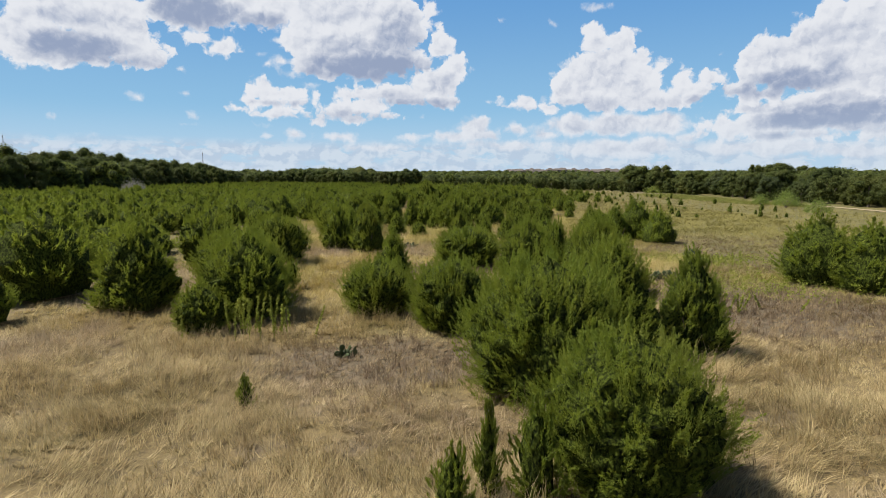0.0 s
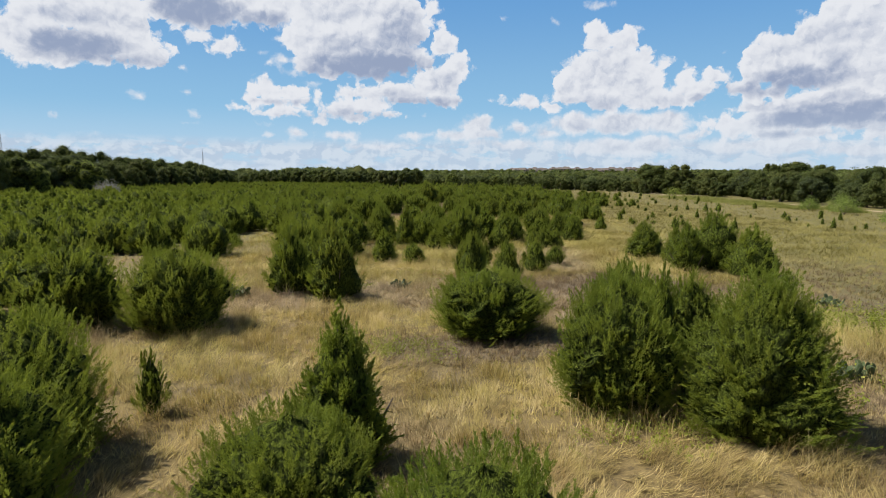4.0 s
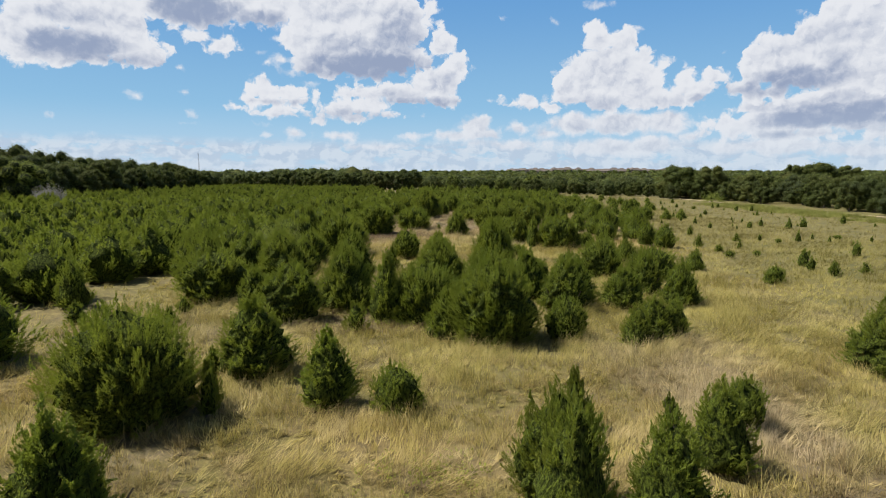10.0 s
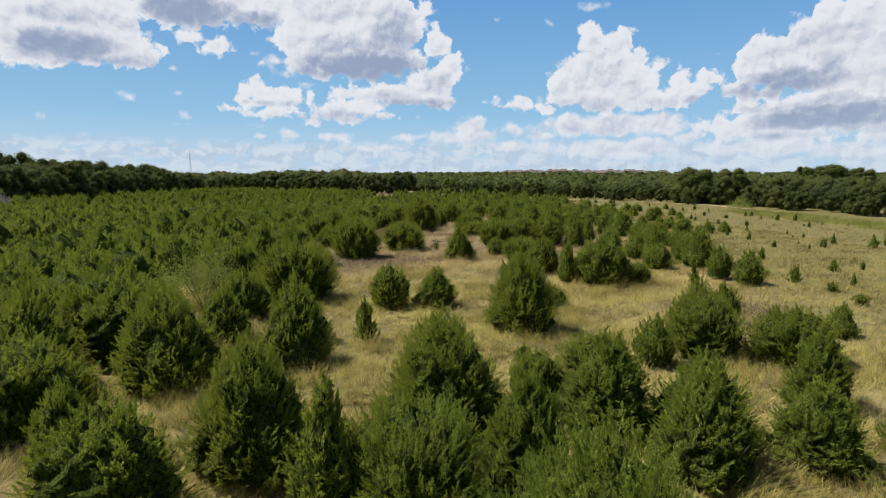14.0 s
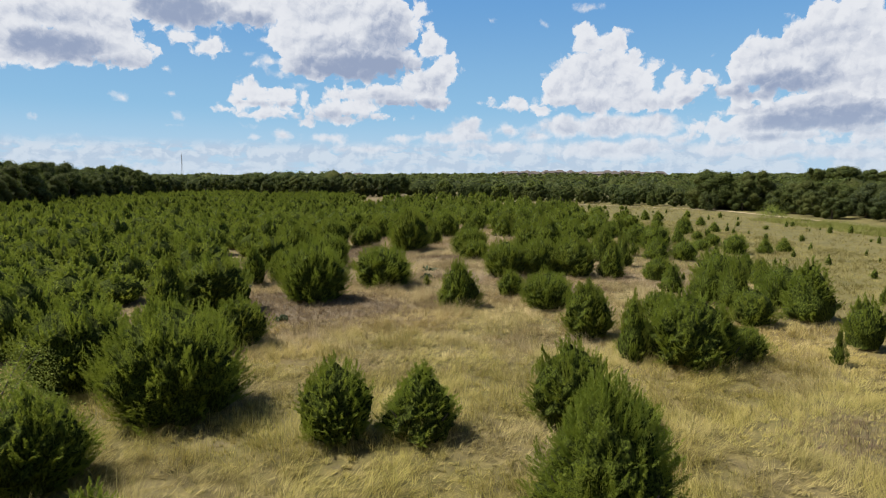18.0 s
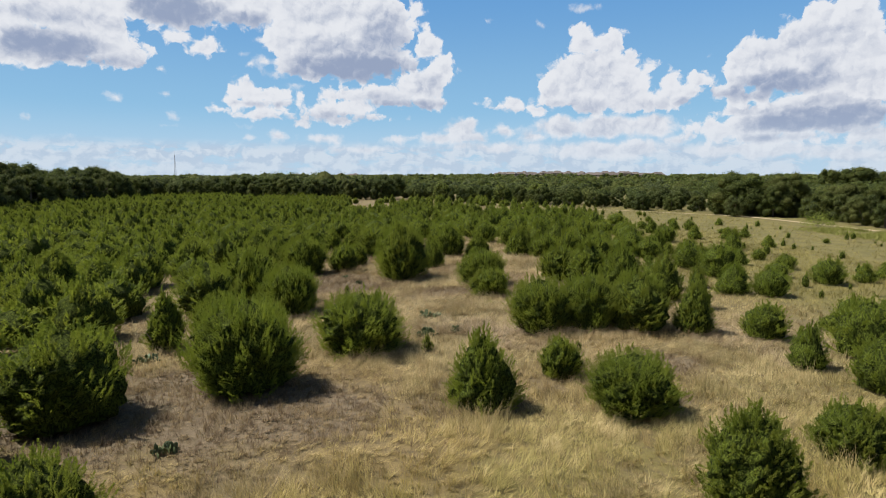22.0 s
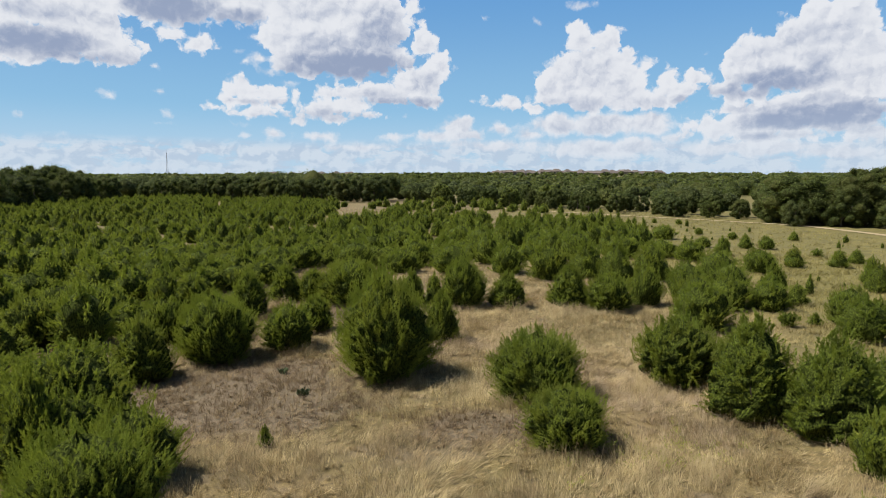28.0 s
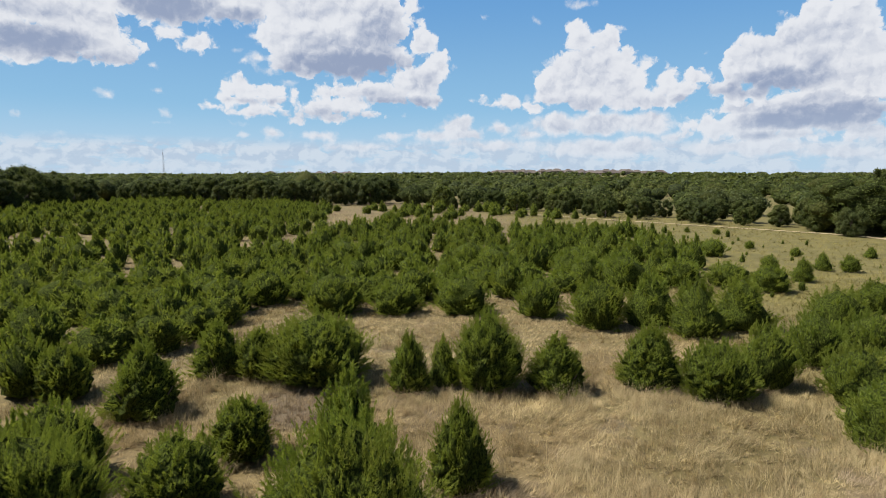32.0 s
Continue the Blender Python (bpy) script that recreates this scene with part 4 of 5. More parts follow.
def grass():
    r = np.random.default_rng(5)
    for name, count, box, blades, size, width, bent in (
            ("grass", 24000, (-10.5, 12.0, 3, 112), 24, 0.6, 0.0031, True),
            ("short_grass", 80000, (-12.5, 14.5, 3, 126), 11, 0.3, 0.0062, False),
            ("pasture_grass", 34000, (11, 34, 18, 132), 8, 0.3, 0.0085, False),
            ("far_grass", 30000, (-30, 50, 20, 205), 9, 0.36, 0.011, False)):
        x, y = box[0] + (box[1] - box[0]) * r.random(count), box[2] + (box[3] - box[2]) * r.random(count)
        clump = np.array([noise.noise((float(a) * 0.9, float(b) * 0.9, 3.0)) for a, b in zip(x, y)])
        keep = clump > (-0.25 if bent else -0.7)
        bald = np.zeros(count, bool)
        for u, w, a, d in WORN:
            bald |= np.hypot((x - u) / a, (y - w) / d) < 0.85 + 0.3 * clump
        keep &= ~bald | (r.random(count) < (0.2 if bent else 1.0))
        x, y, clump, bald = x[keep], y[keep], clump[keep], bald[keep]
        tall = size * (0.55 + 1.0 * np.clip(clump + 0.25, 0, 1)) * np.where(bald, 0.6, 1.0)
        v, f = tufts(x, y, blades, tall, width, r, 1.7 if name == "short_grass" else 1.0, bent)
        tagged(new(name, mesh_from(name, v, f, GRASS)), "long dry straw-yellow grass with green blades", "grass", kind="stuff")


grass()


def scrub():
    """Short dead stems and small weeds over the worn stretches."""
    r = np.random.default_rng(19)
    x, y = [], []
    for u, w, a, d in WORN:
        m = int(min(a * d, 24) * 60)
        t, k = r.random(m) * 2 * math.pi, np.sqrt(r.random(m)) * (0.95 + 0.15 * r.standard_normal(m))
        x.append(u + a * k * np.cos(t))
        y.append(w + d * k * np.sin(t))
    x, y = np.concatenate(x), np.concatenate(y)
    v, f = tufts(x, y, 11, 0.13 + 0.16 * r.random(len(x)), 0.0055, r, 0.35)
    tagged(new("low_scrub", mesh_from("low_scrub", v, f, SCRUB)), "short brown dead stems and small weeds on worn ground", "weeds", kind="stuff")


scrub()


# ---- the junipers of the field ----
for x, y, w, h in STAND:
    juniper(x, y, w, h, "near" if y < 112 and abs(x) < 12 else "mid")


def merged(pieces):
    """One set of verts and faces out of many, with their material numbers."""
    verts, faces, index, count = [], [], [], 0
    for v, f, *k in pieces:
        verts.append(v)
        faces.append(f + count)
        index.extend(k)
        count += len(v)
    return np.concatenate(verts), np.concatenate(faces), np.concatenate(index) if index else None


def set_down(shape, x, y, w, h, width, height, r):
    v, f, index = shape
    a = r.random() * 6.28
    c, s = math.cos(a) * w / width, math.sin(a) * w / width
    return np.column_stack([x + c * v[:, 0] - s * v[:, 1], y + s * v[:, 0] + c * v[:, 1], v[:, 2] * h / height]), f, index


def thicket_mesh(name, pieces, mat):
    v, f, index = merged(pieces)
    return mesh_from(name, v, f, mat, JUNIPER_SHADE, index)


def field_edge(y):
    """Where the wood begins east of the field."""
    return float(np.interp(y, (40, 130, 160, 178, 196, 215, 240, 262), (57, 60, 58, 46, 33, 20, -8, -45)))


def thicket():
    """The dense growth beside and beyond the clearings."""
    r = np.random.default_rng(23)
    cells = {}

    def free(x, y, gap):
        i, j = int(x // 3), int(y // 3)
        return all((x - a) ** 2 + (y - b) ** 2 > (gap * g) ** 2 for p in (-1, 0, 1) for q in (-1, 0, 1) for a, b, g in cells.get((i + p, j + q), ()))

    def put(x, y, g):
        cells.setdefault((int(x // 3), int(y // 3)), []).append((x, y, g))

    for x, y, w, h in STAND:
        put(x, y, 1.0)
    found = []
    for _ in range(60000):
        x, y = -75 + 105 * r.random(), 22 + 225 * r.random()
        left = float(np.interp(y, (22, 34, 38, 56, 60, 74, 78, 100, 104), (-14, -14, -17, -17, -11, -11, -14, -14, -11))) - 1.5 * math.sin(y / 5)
        right = left if y < 112 else float(np.interp(y, (112, 135, 165, 170, 186, 188, 215, 222, 246), (-15, 25, 26, -12, -10, 30, 14, -22, -36)))
        if y > 112 and y < 140 and x > -22:
            right = min(right, -8 if y < 124 else 22)
        if x > right or (y > 186 and x > -18 and r.random() < 0.93) or (y > 150 and x > -18 and noise.noise((x * 0.13, y * 0.13, 5.0)) < 0.0):
            continue
        if noise.noise((x * 0.055, y * 0.055, 9.0)) < (-0.6 if y < 130 else -0.16):
            continue
        gap = 1.8 + 0.6 * r.random()
        if free(x, y, gap):
            put(x, y, 1.0)
            found.append((x, y))
    fine = [juniper_crown(110 + k, s, 2.0, 2.0, 300, 16, 0.105, 1) for k, s in enumerate(["oval", "cone", "dome", "oval"])]
    rough = [juniper_crown(90 + k, s, 2.0, 2.0, 130, 7, 0.19, 1) for k, s in enumerate(["oval", "cone", "dome", "cone"])]
    near, far = [], []
    for x, y in found:
        h, w = 1.6 + 1.4 * r.random(), (2.6 if y < 130 else 1.9) + 1.0 * r.random()
        k = int(r.integers(0, 4))
        if x > -27 and y < 130:
            near.append(set_down(fine[k], x, y, w, h, 2.3, 2.3, r))
        else:
            far.append(set_down(rough[k], x, y, w, h, 2.3, 2.3, r))
    tagged(new("juniper_thicket", thicket_mesh("juniper_thicket", near + far, JUNIPER)),
           "dense thicket of dark green junipers across the field", "junipers", kind="stuff")
    # young ones in the open pasture
    tiny = [juniper_crown(150 + k, s, 0.9, 0.8, 45, 8, 0.08, 1) for k, s in enumerate(["oval", "cone", "dome"])]
    young = []
    for _ in range(420):
        x, y = 15 + 30 * r.random(), 58 + 125 * r.random()
        if x > field_edge(y) - 14 or noise.noise((x * 0.12, y * 0.12, 2.0)) < 0.0 or not free(x, y, 1.5):
            continue
        put(x, y, 0.8)
        h = 0.3 + 0.75 * r.random() ** 2
        young.append(set_down(tiny[int(r.integers(0, 3))], x, y, h * (0.8 + 0.4 * r.random()), h, 0.8, 0.9, r))
    tagged(new("young_junipers", thicket_mesh("young_junipers", young, JUNIPER_YOUNG)),
           "scattered young junipers in the open pasture", "junipers", kind="stuff")


thicket()


# ---- woods round the field ----
def leaf_shell(p, out, size, r, squash=0.75, loose=0.75):
    """Leaf sprays lying roughly square to the direction out."""
    n = len(p)
    nrm = unit(out + loose * r.standard_normal((n, 3)))
    a = unit(np.cross(nrm, r.standard_normal((n, 3))))
    b = np.cross(nrm, a)
    size = size * (0.6 + 0.8 * r.random((n, 1)))
    q = np.stack([p - a * size, p + b * size * squash * 1.3, p + a * size - b * size * 0.3], 1).reshape(-1, 3)
    return q, np.arange(len(q)).reshape(-1, 3)


def lobe(centre, radii, r, rings=6, sides=9):
    """A closed uneven ball that fills a crown and carries its painted inner shade, as triangles."""
    t, a = np.meshgrid(np.linspace(-1.45, 1.5, rings), np.arange(sides) * 2 * math.pi / sides, indexing="ij")
    k = 1 + 0.1 * r.standard_normal(t.shape).clip(-1.5, 1.5)
    v = np.stack([np.cos(t) * np.cos(a) * k, np.cos(t) * np.sin(a) * k, np.sin(t) * k], 2).reshape(-1, 3) * radii + centre
    i, j = (q.ravel() for q in np.meshgrid(np.arange(rings - 1), np.arange(sides), indexing="ij"))
    p, q, u, w = i * sides + j, i * sides + (j + 1) % sides, (i + 1) * sides + (j + 1) % sides, (i + 1) * sides + j
    f = np.concatenate([np.column_stack([p, q, u]), np.column_stack([p, u, w])])
    return v, f, np.ones(len(f), np.int32)


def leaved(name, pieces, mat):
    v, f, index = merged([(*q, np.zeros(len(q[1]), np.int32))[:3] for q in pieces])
    return mesh_from(name, v, f, mat, WOOD_SHADE, index)


def wood_tree(seed, height, spread, leaves, leaf):
    """Trunk, limbs and the leaves of a broad crown that reaches low."""
    r = np.random.default_rng(seed)
    trunk = tube([(0, 0, -0.3), (0.1, 0.05, 0.25 * height), (0, 0.1, 0.6 * height)], [0.035 * height, 0.026 * height, 0.01 * height], 7)
    limb = tube([(0, 0, 0.2 * height), (0.2 * spread, 0, 0.42 * height), (0.33 * spread, 0.1, 0.6 * height)],
                [0.016 * height, 0.01 * height, 0.003 * height], 5)
    pts, outs, balls = [], [], []
    lobes = 30
    for k in range(lobes):
        a, e = 2.4 * k + r.random(), (k + 0.5) / lobes
        rad = 0.5 * spread * math.sqrt(max(0.04, 1 - ((e - 0.4) / 0.68) ** 2)) * (0.45 + 0.45 * r.random())
        c = np.array([rad * math.cos(a), rad * math.sin(a), height * (0.1 + 0.74 * e)])
        m = leaves // lobes
        d = unit(r.standard_normal((m, 3)))
        rr = height * (0.1 + 0.08 * r.random())
        pts.append(c + d * rr * (0.72 + 0.3 * r.random((m, 1)) ** 1.5) * (1.1, 1.1, 1.0))
        outs.append(d + (0, 0, 0.25))
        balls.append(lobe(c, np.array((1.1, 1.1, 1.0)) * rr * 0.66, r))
    q, f = leaf_shell(np.concatenate(pts), np.concatenate(outs), leaf, r, 0.75, 0.8)
    q[:, 2] = np.maximum(q[:, 2], 0.05)
    return trunk, limb, [(q, f)] + balls


WOODS = []
for k, (hh, sp) in enumerate([(8.0, 8.0), (9.5, 9.5), (7.0, 8.5), (10.5, 11.0), (8.5, 7.0)]):
    trunk, limb, leaves = wood_tree(200 + k, hh, sp, 9000, 0.11)
    WOODS.append((hh, sp, mesh_from("oak_trunk", *trunk, BARK), mesh_from("oak_limb", *limb, BARK), leaved("oak_leaves", leaves, WOOD_LEAF),
                  leaved("elm_leaves", leaves, PALE_LEAF)))


def oak(x, y, h, spread=None, pale=False, label="rounded dark green broadleaf tree in the wood at the field edge"):
    hh, sp, trunk, limb, leaves, light = WOODS[int(rng.integers(0, len(WOODS)))]
    k = h / hh
    s = spread / sp if spread else k * (0.9 + 0.25 * rng.random())
    ob = tagged(new("broadleaf_tree"), label, "tree", "trees at the field edge")
    ob.matrix_world = Matrix.LocRotScale((x, y, float(rise(x, y))), Euler((0, 0, rng.random() * 6.28)), (s, s, k))
    part("trunk", trunk, ob, "dark trunk")
    for j in range(2):
        part("limb", limb, ob).rotation_euler = (0, 0, 2.6 * j)
    part("crown", light if pale else leaves, ob)
    return ob


def woods():
    r = np.random.default_rng(77)
    for y in np.arange(40, 236, 3.5):
        low = 1.0 if y < 165 else 0.78
        oak(field_edge(y) + 2 + 1.2 * r.standard_normal(), y + 1.5 * r.standard_normal(), low * (2.8 + 2.2 * r.random()))
        oak(field_edge(y) + 7.5 + 1.5 * r.standard_normal(), y + 2.5 + 1.5 * r.standard_normal(), low * (4.2 + 2.0 * r.random()))
    for x in np.arange(-76, -8, 5.0):
        y = 250 - 0.12 * (x + 45)
        oak(x, y + 1.5 * r.standard_normal(), 5.0 + 2 * r.random())
        oak(x + 2, y + 7, 6.5 + 2 * r.random())
    for y in np.arange(48, 246, 5.6):
        x = -73 - 3 * r.random() - (6 if y > 190 else 0)
        oak(x, y, 6.8 + 2.5 * r.random())
        oak(x - 8, y + 3, 8.2 + 2.5 * r.random() + (2.5 if y < 110 else 0))
    for x, y, h, spread in ((-99, 171, 13.2, 13), (-92, 176, 11.8, 11), (-108, 178, 12.0, 13), (159, 273, 11.2, 15), (150, 276, 10.6, 11), (172, 276, 10.0, 13)):
        oak(x, y, h, spread, label="tall spreading oak standing above the wood")
    for x, y, h in ((52.5, 159.5, 3.8), (53.5, 166.5, 4.2), (58, 158, 4.8), (60, 168, 6.0)):
        oak(x, y, h, 1.05 * h)
    for x, y in ((55.5, 163), (61, 160), (58, 170)):
        oak(x, y, 7.8, 9, label="large grey-green live oak at the edge of the wood")
    for x, y, h in ((6.5, 226, 5.6), (21.0, 212, 5.0), (31, 216, 5.6), (-71, 118, 7.5), (-70, 132, 8.0)):
        oak(x, y, h, None, True, "pale yellow-green broadleaf tree in the wood")
    # the closed canopy behind, past counting
    pieces = []
    for _ in range(7000):
        d = 70 + 1500 * r.random() ** 1.75
        a = radians(-48 + 96 * r.random())
        x, y = d * math.sin(a), 20 + d * math.cos(a)
        if y < 262 and -84 < x < field_edge(min(max(y, 40), 262)) + 11:
            continue
        if d > 640 and 0.11 < a < 0.38 and r.random() < 0.6:
            continue
        tall = (3.6 if d < 300 and x > -30 and y > 165 else 4.4) + 2.2 * r.random() + (3.4 if x < -30 and d < 330 else 0) + (1.6 if x < -84 and y < 120 else 0) + 0.8 * math.sin(x / 23 + y / 31)
        if d < 300 and r.random() < 0.35:
            continue
        m, size = (260, 0.23) if d < 300 else ((90, 0.55) if d < 500 else (26, 1.4))
        u = unit(r.standard_normal((m, 3)))
        u[:, 2] = np.abs(u[:, 2]) - 0.1
        wide = tall * (0.55 + 0.15 * r.random())
        p = np.array([x, y, float(rise(x, y)) + tall * 0.4]) + u * (wide, wide, tall * 0.55) * (0.78 + 0.24 * r.random((m, 1)))
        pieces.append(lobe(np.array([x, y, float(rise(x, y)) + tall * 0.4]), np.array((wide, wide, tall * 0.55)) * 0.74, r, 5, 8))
        pieces.append(leaf_shell(p, u + (0, 0, 0.15), size, r, 0.75, 0.4))
    tagged(new("far_woods", leaved("far_woods", pieces, WOOD_LEAF)),
           "unbroken dark green woods reaching to the low hills", "woods", kind="stuff")


woods()


# ---- the strip along the wood: track, weeds, shrubs ----
def track():
    v = []
    for y in np.arange(30, 236, 3.0):
        for k in (-0.7, 0.7):
            v.append((field_edge(y) - 5.0 + 0.8 * math.sin(y / 11) + k, y, 0.045))
    n = len(v) // 2
    f = [(2 * i, 2 * i + 1, 2 * i + 3, 2 * i + 2) for i in range(n - 1)]
    tagged(new("dirt_track", mesh_from("dirt_track", v, f, TRACK)), "pale bare dirt track along the wood", "track", kind="structure")


track()


def weeds():
    r = np.random.default_rng(8)
    n = 3000
    y = 80 + 54 * r.random(n)
    edge = np.array([field_edge(float(q)) for q in y])
    x = edge - 7.4 - 6.5 * r.random(n) ** 1.6 * np.clip((y - 76) / 20, 0.3, 1)
    keep = np.array([noise.noise((float(a) * 0.25, float(b) * 0.16, 4.0)) > -0.2 for a, b in zip(x, y)])
    x, y = x[keep], y[keep]
    v, f = tufts(x, y, 13, 0.55 * (0.6 + 0.8 * r.random(len(x))), 0.016, r, 0.35)
    tagged(new("tall_weeds", mesh_from("tall_weeds", v, f, WEED)), "strip of tall pale green weeds in the pasture", "weeds", kind="stuff")


weeds()


def low_weeds(x, y, w, d, count, tall=0.1, leafage=0.02):
    """Ankle-high leafy weeds over a bare patch."""
    r = np.random.default_rng(int(abs(x * 17 + y * 5)) + 1)
    at = np.column_stack([x + w * 0.4 * r.standard_normal(count), y + d * 0.4 * r.standard_normal(count), 0 * r.random(count)])
    leaf = at[:, None] + np.abs(r.standard_normal((count, 22, 3))) * (0.0, 0.0, tall) + r.standard_normal((count, 22, 3)) * (0.07, 0.07, 0.0) + (0, 0, 0.03)
    v, f = leaf_shell(leaf.reshape(-1, 3), unit(r.standard_normal((count * 22, 3)) + (0, 0, 1.2)), leafage, r)
    tagged(new("low_weeds", mesh_from("low_weeds", v, f, STALK_LEAF)), "low yellow-green leafy weeds on bare earth", "weeds", kind="stuff")


low_weeds(-1.0, 25.3, 2.2, 1.3, 170)
low_weeds(-0.2, 37.5, 1.6, 1.0, 40)
low_weeds(11.6, 21.2, 5.0, 4.0, 240, 0.17, 0.03)
low_weeds(13.0, 28.0, 4.5, 2.5, 260, 0.15, 0.03)
low_weeds(3.6, 20.4, 1.8, 1.0, 70, 0.1, 0.025)
low_weeds(-1.5, 47.8, 2.0, 1.0, 60)
low_weeds(5.8, 92.9, 3.0, 1.5, 60)


def shrub(x, y, w, h, mat, label, leaves=2600, leaf=0.055):
    """A many-stemmed broadleaf shrub."""
    r = np.random.default_rng(int(abs(x * 31 + y * 7)) + 3)
    ob = tagged(new("shrub"), label, "shrub")
    ob.location = (x, y, 0)
    for k in range(5):
        a = 1.26 * k + r.random()
        part("stem", mesh_from("shrub_stem", *tube([(0, 0, -0.05), (0.15 * w * math.cos(a), 0.15 * w * math.sin(a), 0.4 * h),
                                                     (0.35 * w * math.cos(a), 0.35 * w * math.sin(a), 0.85 * h)], [0.03, 0.02, 0.006], 5), BARK), ob)
    u = unit(r.standard_normal((leaves, 3)))
    u[:, 2] = np.abs(u[:, 2])
    lump = 1 + 0.2 * np.sin(4 * np.arctan2(u[:, 1], u[:, 0]) + 6 * u[:, 2])
    p = u * (w / 2, w / 2, h * 0.8) * (lump * (0.6 + 0.42 * r.random(leaves)))[:, None] + (0, 0, 0.16 * h)
    part("crown", mesh_from("shrub_leaves", *leaf_shell(p, u + (0, 0, 0.3), leaf, r), mat), ob)
    return ob


shrub(-9.2, 63.6, 3.7, 2.3, PALE_LEAF, "pale yellow-green feathery shrub among the junipers", 15000, 0.026)
shrub(-62.0, 126.0, 5.5, 3.4, GREY_LEAF, "pale grey half-bare shrub at the edge of the wood", 4200, 0.09)
shrub(46.5, 78.0, 3.6, 2.0, WEED_LEAF, "grey-green shrub beside the dirt track")
shrub(48.5, 81.5, 3.2, 2.6, WEED_LEAF, "light green shrub beside the dirt track")
shrub(47.5, 86.0, 2.4, 1.6, WEED_LEAF, "light green shrub beside the dirt track")
shrub(50.0, 135.0, 4.2, 2.2, PALE_LEAF, "rounded light green shrub at the end of the weeds")
shrub(41.0, 63.0, 3.0, 1.8, WEED_LEAF, "grey-green shrub standing in the open pasture")


# ---- prickly pears ----
def pad_mesh():
    bm = bmesh.new()
    bmesh.ops.create_uvsphere(bm, u_segments=12, v_segments=8, radius=1.0)
    for q in bm.verts:
        q.co.x *= 0.085 * (1 + 0.25 * q.co.z)
        q.co.y *= 0.013
        q.co.z = (q.co.z + 1) * 0.115
    me = bpy.data.meshes.new("cactus_pad")
    bm.to_mesh(me)
    bm.free()
    for q in me.polygons:
        q.use_smooth = True
    me.materials.append(CACTUS)
    return me


PAD = pad_mesh()


def prickly_pear(x, y, w, h, label="low clump of green prickly pear cactus pads in dry grass"):
    """Flat oval pads, one growing out of the rim of another."""
    r = np.random.default_rng(int(abs(x * 57 + y * 13)))
    ob = tagged(new("prickly_pear"), label, "cactus", "prickly pears in the grass")
    ob.location = (x, y, 0)
    scale = max(0.75, min(1.15, h / 0.5))
    for _ in range(int(8 + 13 * w)):
        a = 6.28 * r.random()
        d = 0.38 * w * math.sqrt(r.random())
        m = Matrix.Translation((d * math.cos(a), 0.7 * d * math.sin(a), -0.03)) @ Euler((0.35 * r.standard_normal(), 0.3 * r.standard_normal() + 0.5 * math.cos(a), 3.14 * r.random())).to_matrix().to_4x4()
        k = scale * (0.75 + 0.35 * r.random())
        part("pad", PAD, ob).matrix_basis = m @ Matrix.Diagonal((k, k, k, 1))
        for turn in (-0.75, 0.65)[:int(r.integers(0, 3))]:
            g = k * (0.6 + 0.3 * r.random())
            q = m @ Matrix.Translation((0.05 * k * turn, 0, 0.19 * k)) @ Euler((0.3 * r.standard_normal(), turn + 0.2 * r.standard_normal(), 0.7 * r.standard_normal())).to_matrix().to_4x4()
            part("pad", PAD, ob).matrix_basis = q @ Matrix.Diagonal((g, g, g, 1))
    return ob


prickly_pear(-7.05, 32.25, 1.19, 0.70)
prickly_pear(-1.31, 33.86, 0.90, 0.46)
prickly_pear(8.96, 23.21, 1.42, 0.83)
prickly_pear(13.46, 30.54, 1.16, 0.44)
prickly_pear(-9.08, 82.19, 0.97, 0.24)
prickly_pear(0.56, 88.42, 0.74, 0.50)
prickly_pear(1.58, 85.86, 0.36, 0.36)
prickly_pear(-5.55, 75.26, 0.67, 0.39)
prickly_pear(-3.45, 97.21, 0.43, 0.24)
prickly_pear(-7.93, 33.99, 0.44, 0.36)
prickly_pear(-4.47, 99.22, 0.27, 0.33)
prickly_pear(-1.93, 13.20, 0.39, 0.24)
prickly_pear(0.42, 85.15, 0.86, 0.56)
prickly_pear(-4.25, 31.19, 0.28, 0.20)


# ---- green stalks beside the junipers ----
def stalks(x, y, count, h):
    r = np.random.default_rng(4 + int(abs(3 * x + y)) if count < 20 else 4)
    ob = tagged(new("weed_clump"), "clump of tall light green leafy stalks in dry grass", "weeds")
    ob.location = (x, y, 0)
    for _ in range(count):
        px, py, top = 0.8 * r.standard_normal(), 0.3 * r.standard_normal(), h * (0.6 + 0.5 * r.random())
        lx, ly = 0.12 * r.standard_normal(2)
        st = part("stalk", mesh_from("stalk", *tube([(px, py, -0.02), (px + 0.4 * lx, py + 0.4 * ly, 0.5 * top), (px + lx, py + ly, top)], [0.009, 0.007, 0.004], 5), PALE_LEAF), ob)
        m = 90
        t = r.random(m)
        p = np.column_stack([px + lx * t, py + ly * t, top * (0.15 + 0.85 * t)]) + 0.014 * r.standard_normal((m, 3))
        part("leaves", mesh_from("stalk_leaves", *leaf_shell(p, unit(r.standard_normal((m, 3))), 0.036, r, 0.5), STALK_LEAF), st)


stalks(-4.20, 14.77, 20, 1.0)
stalks(6.7, 31.3, 9, 0.75)
stalks(3.9, 30.7, 5, 0.55)
stalks(9.5, 17.3, 8, 0.6)
stalks(12.6, 26.6, 9, 0.7)


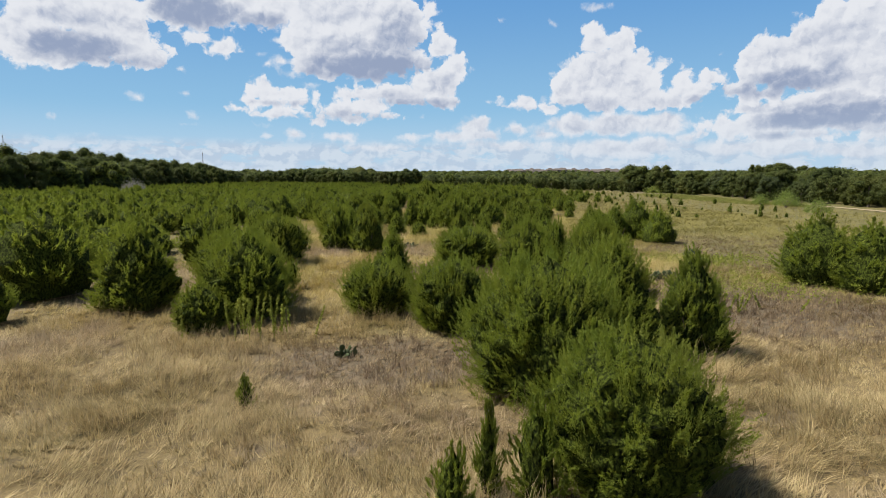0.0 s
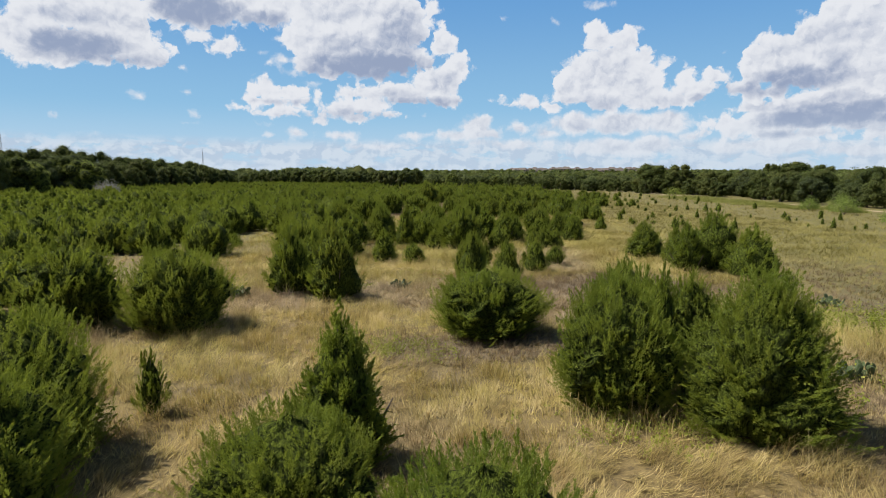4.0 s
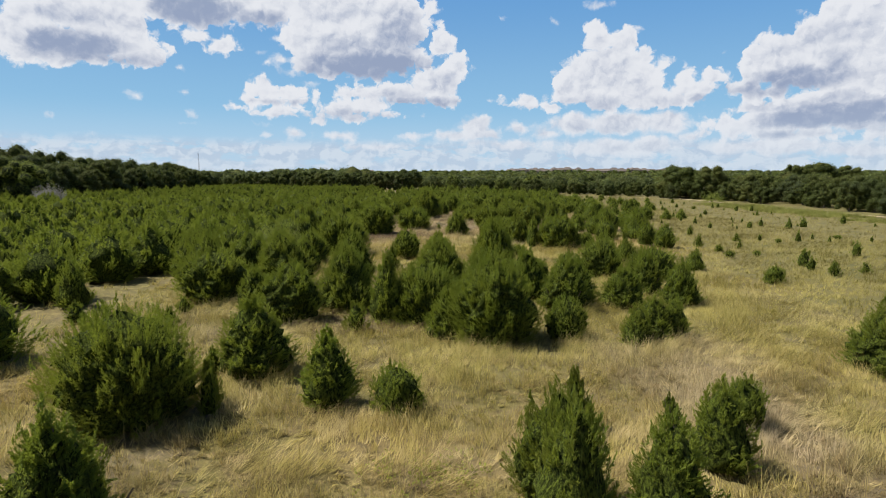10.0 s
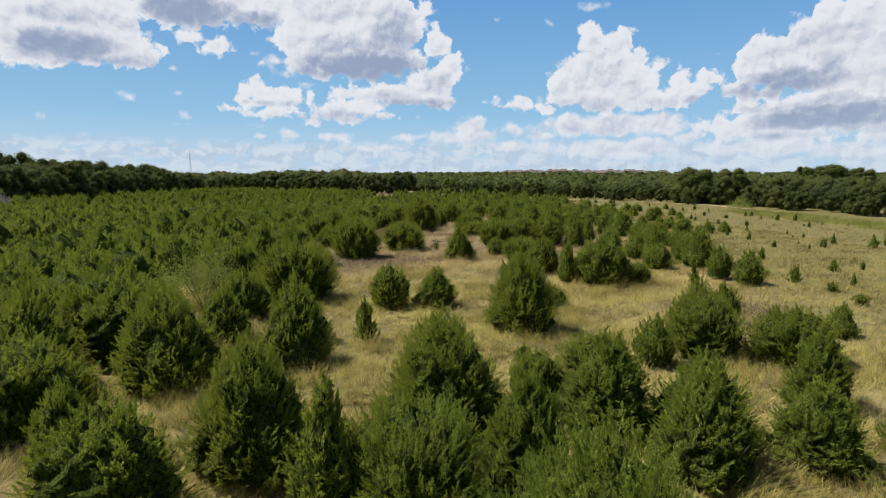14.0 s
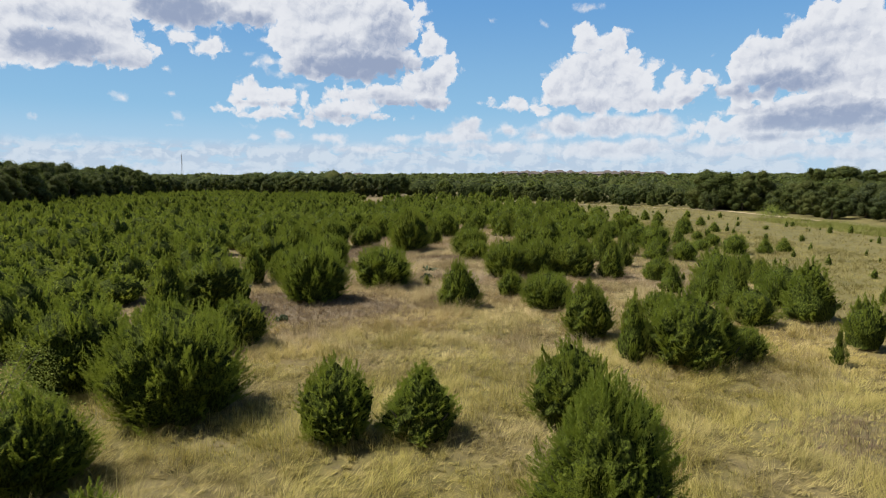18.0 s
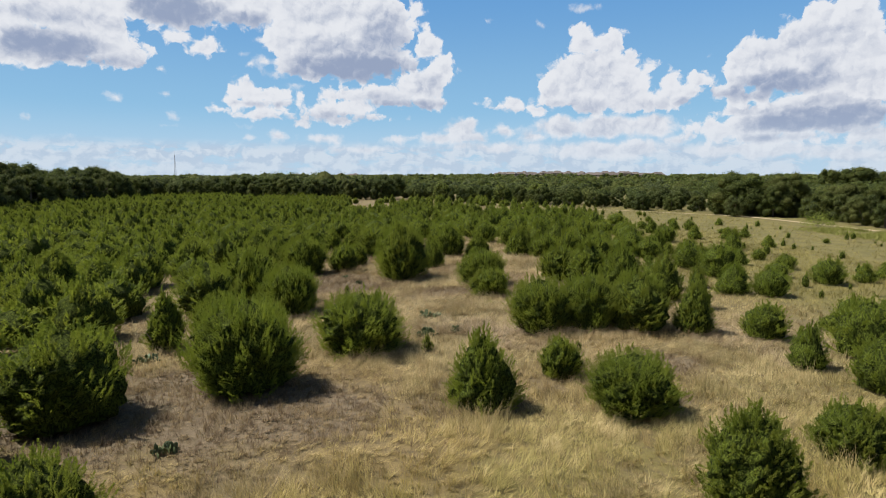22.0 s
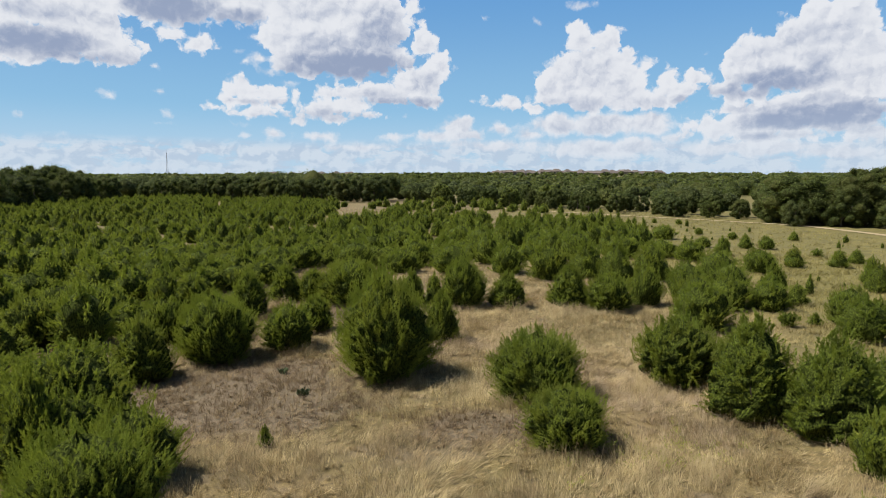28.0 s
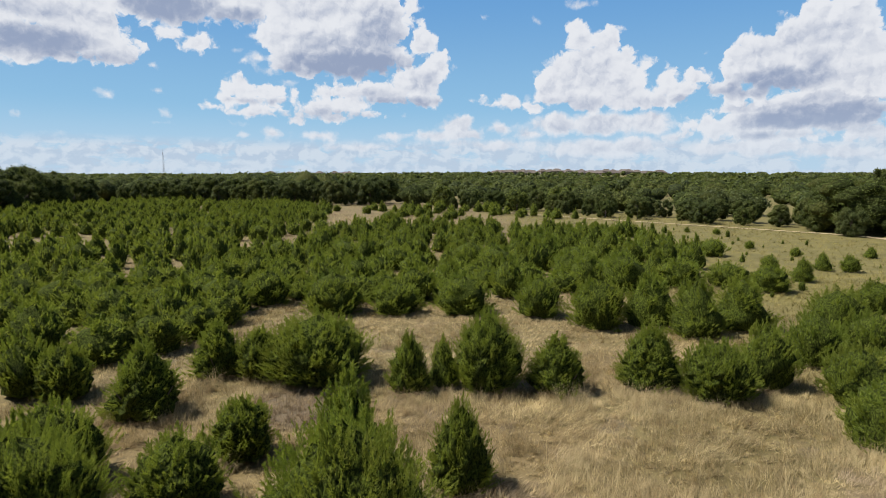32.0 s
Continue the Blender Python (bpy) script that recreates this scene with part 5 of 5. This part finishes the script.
# ---- houses on the far rise, and the masts ----
def house_meshes(w, d, h):
    bm = bmesh.new()
    bmesh.ops.create_cube(bm, size=1.0)
    for q in bm.verts:
        q.co = Vector((q.co.x * w, q.co.y * d, (q.co.z + 0.5) * h))
    wall = bpy.data.meshes.new("house_wall")
    bm.to_mesh(wall)
    bm.free()
    wall.materials.append(HOUSE_WALL)
    e, k = 0.6, 0.32 * d
    a, b = w / 2 + e, d / 2 + e
    v = [(-a, -b, h - 0.1), (a, -b, h - 0.1), (a, b, h - 0.1), (-a, b, h - 0.1), (-a + b * 0.8, 0, h + k), (a - b * 0.8, 0, h + k)]
    roof = bpy.data.meshes.new("house_roof")
    roof.from_pydata(v, [], [(0, 1, 5, 4), (1, 2, 5), (2, 3, 4, 5), (3, 0, 4), (3, 2, 1, 0)])
    roof.materials.append(ROOF)
    win = bpy.data.meshes.new("house_window")
    win.from_pydata([(-0.6, -0.06, 0), (0.6, -0.06, 0), (0.6, -0.06, 1.4), (-0.6, -0.06, 1.4), (-0.6, 0.02, 0), (0.6, 0.02, 0), (0.6, 0.02, 1.4), (-0.6, 0.02, 1.4)], [],
                    [(0, 1, 2, 3), (1, 5, 6, 2), (5, 4, 7, 6), (4, 0, 3, 7), (3, 2, 6, 7), (4, 5, 1, 0)])
    win.materials.append(WINDOW)
    return wall, roof, win


def houses():
    r = np.random.default_rng(61)
    kinds = [(house_meshes(w, d, h), w, d, h) for w, d, h in ((15, 11, 5.5), (18, 12, 3.4), (13, 12, 6.0))]
    spots = [(radians(7.0 + 14.0 * r.random()), 980 + 420 * r.random()) for _ in range(110)] + [(radians(-13 + 9 * r.random()), 1150 + 150 * r.random()) for _ in range(22)]
    for a, d in spots:
        x, y = d * math.sin(a), d * math.cos(a)
        (wall, roof, win), w, depth, h = kinds[int(r.integers(0, 3))]
        ob = tagged(new("house"), "distant pale house with a hipped brown-grey roof on the rise", "house", "houses on the far rise")
        ob.matrix_world = Matrix.LocRotScale((x, y, float(rise(x, y)) - 0.2), Euler((0, 0, -a + 0.5 * r.standard_normal())), None)
        wl = part("wall", wall, ob)
        part("roof", roof, ob)
        for k in (-0.3, 0.0, 0.3):
            part("window", win, wl).location = (k * w, -depth / 2, h - 2.3)


houses()


def mast(x, y, h, label):
    """A lattice mast: three legs, rings of struts and a tip."""
    ob = tagged(new("radio_mast"), label, "mast")
    ob.location = (x, y, float(rise(x, y)))
    for k in range(3):
        a = 2.094 * k
        part("leg", mesh_from("mast_leg", *tube([(2.4 * math.cos(a), 2.4 * math.sin(a), 0), (0.5 * math.cos(a), 0.5 * math.sin(a), h)], [0.17, 0.14], 5), STEEL), ob)
    for i in range(14):
        z0, z1 = h * i / 14, h * (i + 1) / 14
        r0, r1 = 2.4 - 1.9 * i / 14, 2.4 - 1.9 * (i + 1) / 14
        for k in range(3):
            a, b = 2.094 * k, 2.094 * (k + 1)
            part("strut", mesh_from("mast_strut", *tube([(r0 * math.cos(a), r0 * math.sin(a), z0), (r1 * math.cos(b), r1 * math.sin(b), z1)], [0.07, 0.07], 4), STEEL), ob)
    part("antenna", mesh_from("mast_antenna", *tube([(0, 0, h), (0, 0, h + 6)], [0.15, 0.08], 5), STEEL), ob)


mast(-467, 1240, 46, "tall thin grey lattice radio mast behind the wood")
mast(-631, 904, 58, "tall thin grey lattice radio mast on the skyline")
